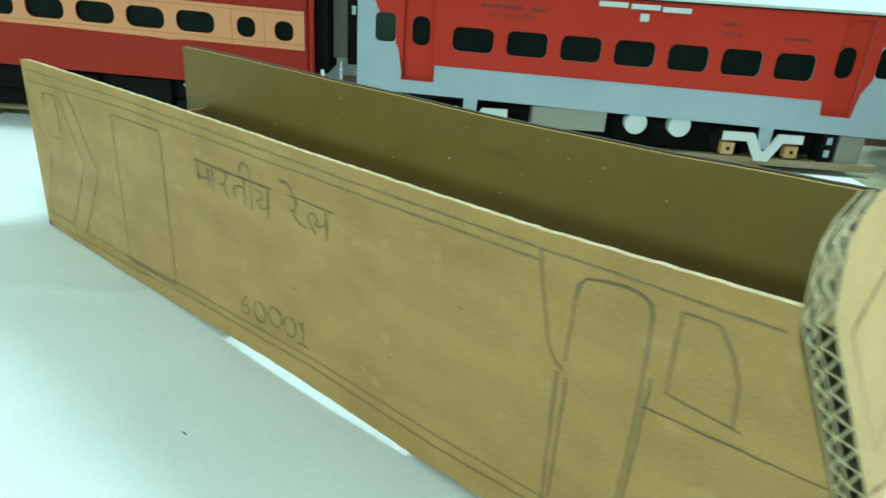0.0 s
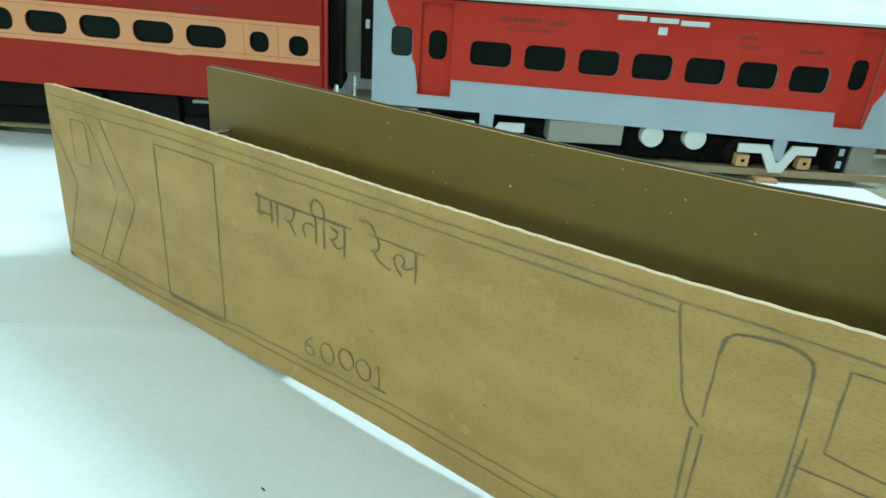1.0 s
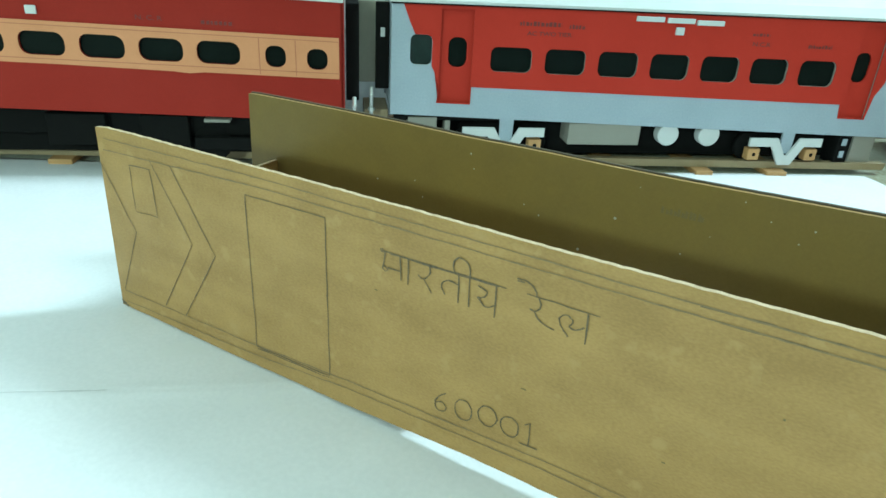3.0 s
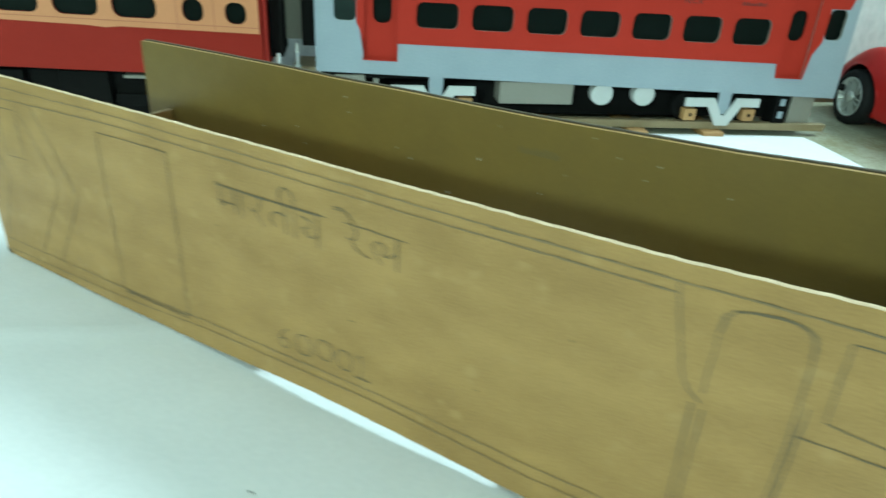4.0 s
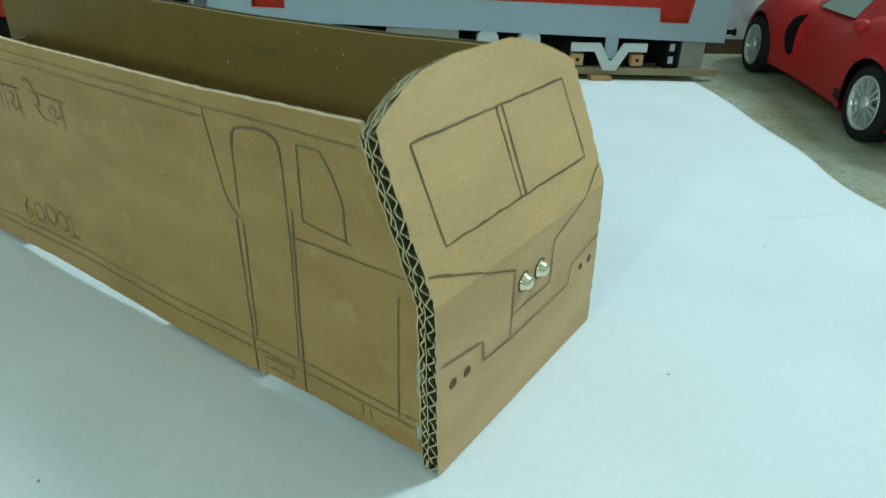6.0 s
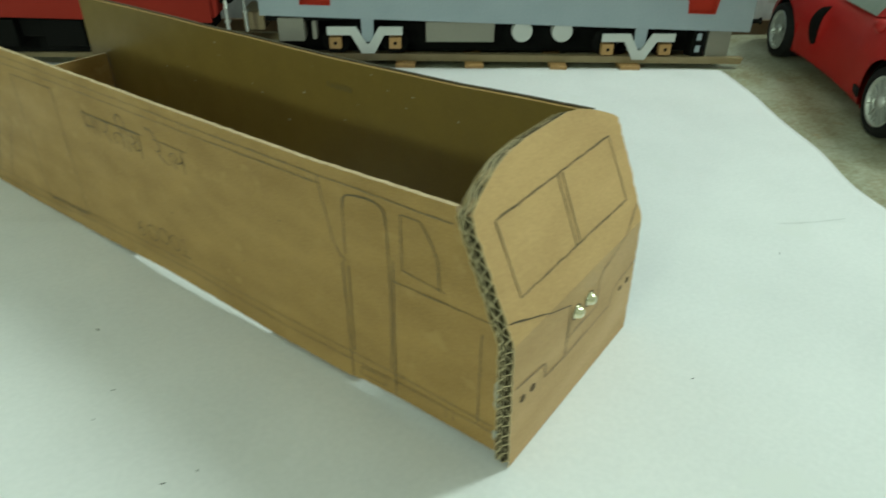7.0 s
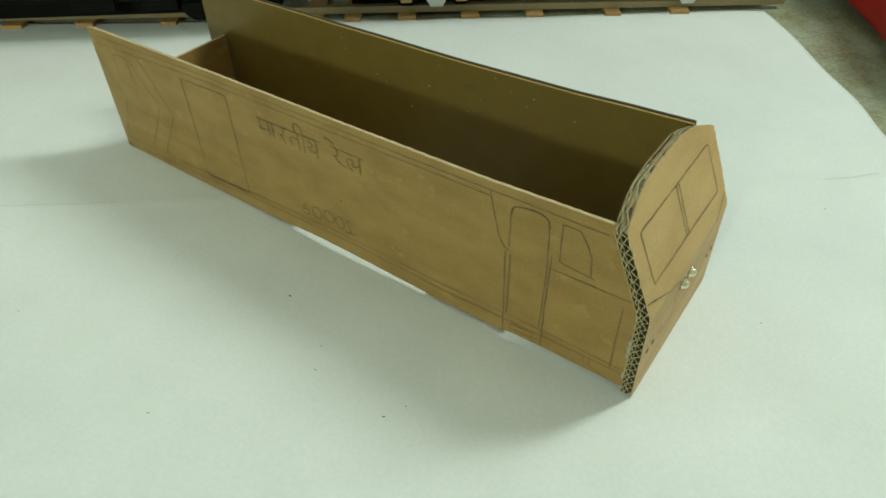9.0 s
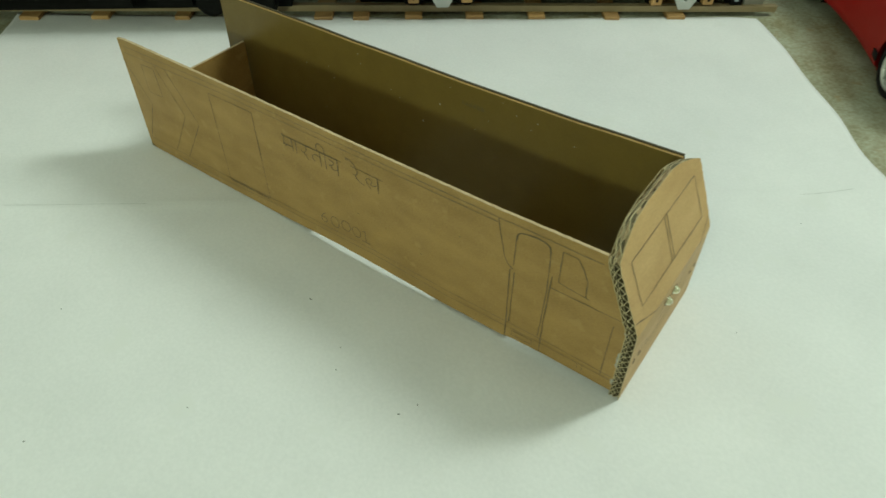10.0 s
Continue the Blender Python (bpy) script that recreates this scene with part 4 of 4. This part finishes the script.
    box("inner_backing", (left + 0.1 - u_at, 0.30, 0.85), (end - 0.1 - u_at, 0.34, 1.9), BLACK, coach)
    box("underframe", (left + 0.1 - u_at, 0.22, 0.42), (1.45 - u_at, 1.05, 0.735), BLACK, coach, "black underframe")
    # Dark backing, added to hide the lit floor under the coach.
    box("dark_backing", (left + 0.3 - u_at, 0.40, 0.17), (1.3 - u_at, 0.95, 0.415), BLACK, coach, "dark backing added under the coach")
    box("gangway", (1.655 - u_at, 0.30, 0.82), (1.80 - u_at, 0.95, 1.86), BLACK, coach, "black vestibule bellows")
    box("floor_plate", (0.13 - u_at, 0.06, 0.605), (0.40 - u_at, 0.2, 0.64), BOXGREY, coach, "small pale card strip", 0.006)
    for u0, u1 in ((-1.5, -0.9), (-0.55, -0.05)):
        box("equipment_box", (u0 - u_at, 0.12, 0.32), (u1 - u_at, 0.4, 0.66), BLACK, coach, "dark equipment box")
    for uc in (-4.6, 0.55):
        bogie = thing("bogie", "black card bogie", "")
        bogie.parent = coach
        box("side_frame", (uc - 0.55 - u_at, 0.12, 0.28), (uc + 0.55 - u_at, 0.18, 0.42), BLACK, bogie)
        for u in (-0.38, 0.38):
            lathe("wheel", [(0.05, 0.0), (0.19, 0.01), (0.21, 0.03), (0.19, 0.1), (0.05, 0.11)], (uc + u - u_at, 0.2, 0.33), (0, 1, 0), BLACK, bogie, n=20)
    hook(coach, 1.745 - u_at, 0.22, 0.62)
    return coach


silver_coach()
red_coach()


# ---- track ----
def track():
    t = thing("model_track", "brown card model railway track with small wooden sleepers on the floor", "model track", (*turned(2.0, 3.20), 0), TRAIN - 2.0)
    for v in (0.06, 1.02):
        plate("rail", [(-8.6, 0.048), (6.63, 0.048), (6.65, 0.135), (-8.6, 0.155)], 0.10, lambda u, z, d, v=v: (u, v + d + (0.0 if v > 0.5 else 0.045 * math.sin((u + 8) * 0.21)), z), RAILCARD, t)
    rn = random.Random(9)
    for u in (-7.6, -6.6, -5.6, -4.6, -3.57, -2.35, -1.3, -0.25, 0.31, 1.1, 2.02, 2.96, 4.10, 5.08):
        w = rn.uniform(0.11, 0.15)
        box("sleeper", (u - w, -0.10 + rn.uniform(-0.03, 0.03), FLOOR_Z), (u + w, 1.25, 0.048), WOOD, t)
    return t


track()


# ---- toy car ----
def catmull(rows, per):
    """Rows of equal length, smoothly filled in between."""
    rows = [np.array(r, float) for r in rows]
    out = []
    for i in range(len(rows) - 1):
        p0, p1, p2, p3 = rows[max(i - 1, 0)], rows[i], rows[i + 1], rows[min(i + 2, len(rows) - 1)]
        for k in range(per):
            t = k / per
            out.append(0.5 * (2 * p1 + (p2 - p0) * t + (2 * p0 - 5 * p1 + 4 * p2 - p3) * t * t + (3 * p1 - p0 - 3 * p2 + p3) * t**3))
    return out + [rows[-1]]


CAR_W = 1.95
# along the car from the front axle: x, sill, shoulder, top, inset of the side
CAR_STATIONS = [(-0.95, 0.24, 0.40, 0.44, 0.55), (-0.84, 0.17, 0.52, 0.58, 0.28), (-0.55, 0.17, 0.74, 0.76, 0.09), (-0.2, 0.20, 0.94, 0.88, 0.01), (0.15, 0.24, 1.04, 0.94, -0.02), (0.5, 0.21, 1.03, 0.99, 0.0), (0.85, 0.20, 1.00, 1.04, 0.04),
                (1.3, 0.18, 0.98, 1.08, 0.07), (1.8, 0.175, 0.98, 1.10, 0.05), (2.2, 0.18, 1.04, 1.12, 0.0), (2.6, 0.18, 1.12, 1.14, -0.04), (3.0, 0.18, 1.12, 1.14, -0.03), (3.35, 0.20, 1.04, 1.10, 0.06), (3.6, 0.32, 0.90, 0.98, 0.25)]


def car_section(sill, sh, top, inset):
    h = sh - sill
    pts = [(inset + 0.30, sill - 0.03), (inset + 0.07, sill - 0.02), (inset + 0.03, sill + 0.06 * h), (inset + 0.02, sill + 0.25 * h), (inset, sill + 0.52 * h), (inset + 0.035, sill + 0.78 * h), (inset + 0.15, sh - 0.02), (inset + 0.32, sh + (top - sh) * 0.45), (inset + 0.58, top - 0.01), (CAR_W / 2, top + 0.015)]
    return catmull(pts, 4)


def car_side(x, z):
    """How far in the seen side lies at a place along the car and a height."""
    fine = np.array(catmull(CAR_STATIONS, 6))
    sill, sh, top, inset = (float(np.interp(x, fine[:, 0], fine[:, k])) for k in (1, 2, 3, 4))
    sec = [q for q in car_section(sill, sh, top, inset)[4:26]]
    return float(np.interp(z, [q[1] for q in sec], [q[0] for q in sec]))


def door_dent(x, z):
    """The hollow of the door behind the air scoop."""
    rise = min(1.0, max(0.0, (x - 0.90) / 0.12))
    return 0.075 * rise * rise * (3 - 2 * rise) * math.exp(-((max(0.0, x - 1.0) / 0.75) ** 2)) * math.exp(-(((z - 0.66) / 0.20) ** 2))


def toy_car():
    size = 1.035
    # local axes: x from the front axle to the rear one, y inwards from the seen side
    car = thing("toy_sports_car", "shiny red plastic toy sports car with silver multi-spoke wheels", "toy car", (5.022, 8.70, 0.0008), -56.3)
    car.matrix_world = car.matrix_world @ Matrix.Diagonal((size, size, size, 1))
    W = CAR_W
    wheels = ((-0.02, 0.362, 0.06, 0.44), (2.83, 0.370, 2.83, 0.43))
    verts, faces = [], []
    stations = catmull(CAR_STATIONS, 7)
    for x, sill, sh, top, inset in stations:
        sec = car_section(sill, sh, top, inset)
        full = [(q[0], q[1]) for q in sec] + [(W - q[0], q[1]) for q in sec[-2::-1]]
        for y, z in full:
            px, pz = x, z
            if y < 0.45 or y > W - 0.45:
                for _, _, ca, ra in wheels:
                    dx, dz = px - ca, pz - 0.34
                    far = math.hypot(dx, dz)
                    if ra * 0.90 < far < ra * 1.10:
                        px, pz = ca + dx / far * ra, 0.34 + dz / far * ra
            dent = door_dent(px, pz)
            verts.append((px, y + dent if y < 0.45 else y - dent if y > W - 0.45 else y, pz))
    m = len(full)
    for i in range(len(stations) - 1):
        for k in range(m - 1):
            p = i * m + k
            quad = (p, p + 1, p + m + 1, p + m)
            cx, cy, cz = (sum(verts[q][c] for q in quad) / 4 for c in (0, 1, 2))
            if (cy < 0.45 or cy > W - 0.45) and any(math.hypot(cx - ca, cz - 0.34) < ra * 0.985 for _, _, ca, ra in wheels):
                continue
            faces.append(quad)
        faces.append((i * m + m - 1, i * m, i * m + m, i * m + 2 * m - 1))
    faces += [tuple(range(m - 1, -1, -1)), tuple(range((len(stations) - 1) * m, len(stations) * m))]
    body = mesh_object("body", verts, faces, CARRED, car, "glossy red plastic body", smooth=True)
    fix = bmesh.new()
    fix.from_mesh(body.data)
    bmesh.ops.recalc_face_normals(fix, faces=fix.faces)
    fix.to_mesh(body.data)
    fix.free()
    # cabin: red roof with clear panes
    cab = [(1.50, 1.44, 0.44), (1.82, 1.52, 0.47), (2.25, 1.50, 0.48)]
    roofv = [(x, y, z) for x, z, inset in cab for y in (inset, W / 2, W - inset)]
    roofv = [(x, y, z + (0.04 if y == W / 2 else 0)) for x, y, z in roofv] + [(x, y, z - 0.04) for x, y, z in roofv]
    rf = [(0, 1, 4, 3), (1, 2, 5, 4), (3, 4, 7, 6), (4, 5, 8, 7), (9, 12, 13, 10), (10, 13, 14, 11), (12, 15, 16, 13), (13, 16, 17, 14), (0, 3, 12, 9), (3, 6, 15, 12), (2, 11, 14, 5), (5, 14, 17, 8), (0, 9, 10, 1), (1, 10, 11, 2), (6, 7, 16, 15), (7, 8, 17, 16)]
    mesh_object("roof", roofv, rf, CARRED, car, smooth=True)

    def panel(name, pts, mats, label="", thick=0.02):
        """A flat pane with thickness."""
        nrm = (Vector(pts[1]) - Vector(pts[0])).cross(Vector(pts[2]) - Vector(pts[0])).normalized() * thick
        n = len(pts)
        vs = [tuple(p) for p in pts] + [tuple(Vector(p) - nrm) for p in pts]
        fs = [tuple(range(n)), tuple(range(2 * n - 1, n - 1, -1))] + [(i, n + i, n + (i + 1) % n, (i + 1) % n) for i in range(n)]
        return mesh_object(name, vs, fs, mats, car, label)

    panel("windscreen", [(0.88, 0.36, 1.05), (0.88, W - 0.36, 1.05), (1.49, W - 0.46, 1.43), (1.49, 0.46, 1.43)], CARGLASS, "clear windscreen")
    panel("rear_window", [(2.27, 0.50, 1.49), (2.27, W - 0.50, 1.49), (2.90, W - 0.46, 1.13), (2.90, 0.46, 1.13)], CARGLASS)
    for y0, s in ((0.0, 1), (W, -1)):
        panel("side_window", [(1.12, y0 + s * 0.20, 1.0), (1.95, y0 + s * 0.18, 1.0), (2.16, y0 + s * 0.28, 1.16), (2.06, y0 + s * 0.43, 1.44), (1.54, y0 + s * 0.41, 1.39)], CARGLASS, "clear side window")
        panel("pillar", [(0.98, y0 + s * 0.25, 1.03), (1.12, y0 + s * 0.19, 1.005), (1.54, y0 + s * 0.40, 1.40), (1.47, y0 + s * 0.45, 1.43)], CARRED, "", 0.03)
        panel("pillar", [(1.95, y0 + s * 0.17, 1.0), (2.65, y0 + s * 0.22, 1.12), (2.28, y0 + s * 0.46, 1.50), (2.06, y0 + s * 0.42, 1.45)], CARRED, "", 0.03)
        lathe("mirror", [(0.02, -0.12), (0.06, -0.10), (0.075, -0.02), (0.06, 0.04), (0.02, 0.06)], (2.34, y0 + s * 0.07, 0.98), (1, 0.15 * s, -0.05), CARRED, car, "red door mirror", n=18)
        # crescent scoop behind the front wheel, and the small sill vent
        scoop = smooth_line([(0.99, 0.885), (0.91, 0.855), (0.85, 0.78), (0.812, 0.67), (0.838, 0.54), (0.915, 0.42), (0.975, 0.435), (0.965, 0.515), (0.955, 0.645), (0.965, 0.77), (1.0, 0.865), (0.99, 0.885)], 3)[:-1]
        lay = lambda a, b, dd, s=s, y0=y0: (a, y0 + s * (car_side(a, b) + door_dent(a, b) - 0.022 + dd), b)
        plate("side_scoop", scoop, 0.03, lay, BLACK, car, "dark air scoop")
        plate("sill_vent", [(2.27, 0.35), (2.29, 0.27), (2.42, 0.25), (2.40, 0.35)][::-1], 0.022, lay, RUBBER, car)
        for x, r, ca, ra in wheels:
            ring = [(ca + ra * 1.02 * math.cos(radians(t)), max(0.09, 0.34 + ra * 1.02 * math.sin(radians(t)))) for t in range(-30, 211, 10)]
            k = len(ring)
            vs = [(a, y0 + s * 0.06, b) for a, b in ring] + [(a, y0 + s * 0.46, b) for a, b in ring]
            mesh_object("wheel_arch", vs, [(i, i + 1, k + i + 1, k + i) for i in range(k - 1)] + [tuple(range(k, 2 * k))], BLACK, car, "dark wheel arch lining")
            out = (0, -s, 0)
            cy = y0 + s * 0.03
            wheel = lathe("wheel", [(r * 0.55, -0.24), (r * 0.93, -0.24), (r, -0.19), (r, -0.03), (r * 0.95, 0.02), (r * 0.75, 0.035), (r * 0.71, 0.02), (r * 0.70, -0.10), (r * 0.2, -0.105)], (x, cy, r + FLOOR_Z), out, RUBBER, car, "black rubber tyre", n=40)
            lathe("rim", [(r * 0.70, -0.05), (r * 0.705, 0.030), (r * 0.65, 0.030), (r * 0.62, -0.02), (r * 0.62, -0.05)], (x, cy, r + FLOOR_Z), out, SILVER, wheel, "silver wheel rim", n=40)
            lathe("hub", [(r * 0.20, -0.03), (r * 0.20, 0.022), (r * 0.13, 0.035), (r * 0.02, 0.037)], (x, cy, r + FLOOR_Z), out, SILVER, wheel, n=20)
            # thin spokes with dark gaps between them
            for k in range(14):
                t0 = 2 * math.pi * k / 14
                t1 = t0 + (0.05 if k % 2 else -0.05)
                sp = [(rad * r * math.cos(t) - sgn * half * r * math.sin(t), rad * r * math.sin(t) + sgn * half * r * math.cos(t)) for rad, half, t, sgn in ((0.14, 0.018, t0, -1), (0.14, 0.018, t0, 1), (0.65, 0.021, t1, 1), (0.65, 0.021, t1, -1))]
                plate("spoke", sp[::-1], 0.03, lambda a, b, dd, s=s, x=x, cy=cy, r=r: (x + a, cy - s * (0.018 - dd), r + FLOOR_Z + b), SILVER, wheel)
    return car


toy_car()

# ---- small marks on the paper ----
for k, (x, y, r) in enumerate(((3.13, -0.66, 0.010), (3.72, -0.91, 0.005), (3.845, -1.105, 0.006), (4.53, -1.13, 0.007), (4.60, -0.975, 0.005), (3.134, -2.07, 0.006), (2.37, -2.995, 0.006), (1.41, -2.067, 0.006), (6.43, 1.265, 0.005), (6.495, 3.08, 0.005))):
    bit = lathe("paper_fleck", [(r * 0.6, 0), (r, 0.003), (r * 0.5, 0.006)], (0, 0, 0), (0.3, 0.2, 1), BLACK, None, "tiny dark fleck lying on the white paper", n=7, smooth=False)
    bit.matrix_world = Matrix.Translation(Vector((x, y, 0.006)) * U) @ Matrix.Rotation(k * 1.3, 4, "Z") @ Matrix.Diagonal((1.7, 0.6, 1, 1))
    tagged(bit, category="fleck", group="flecks on the paper")
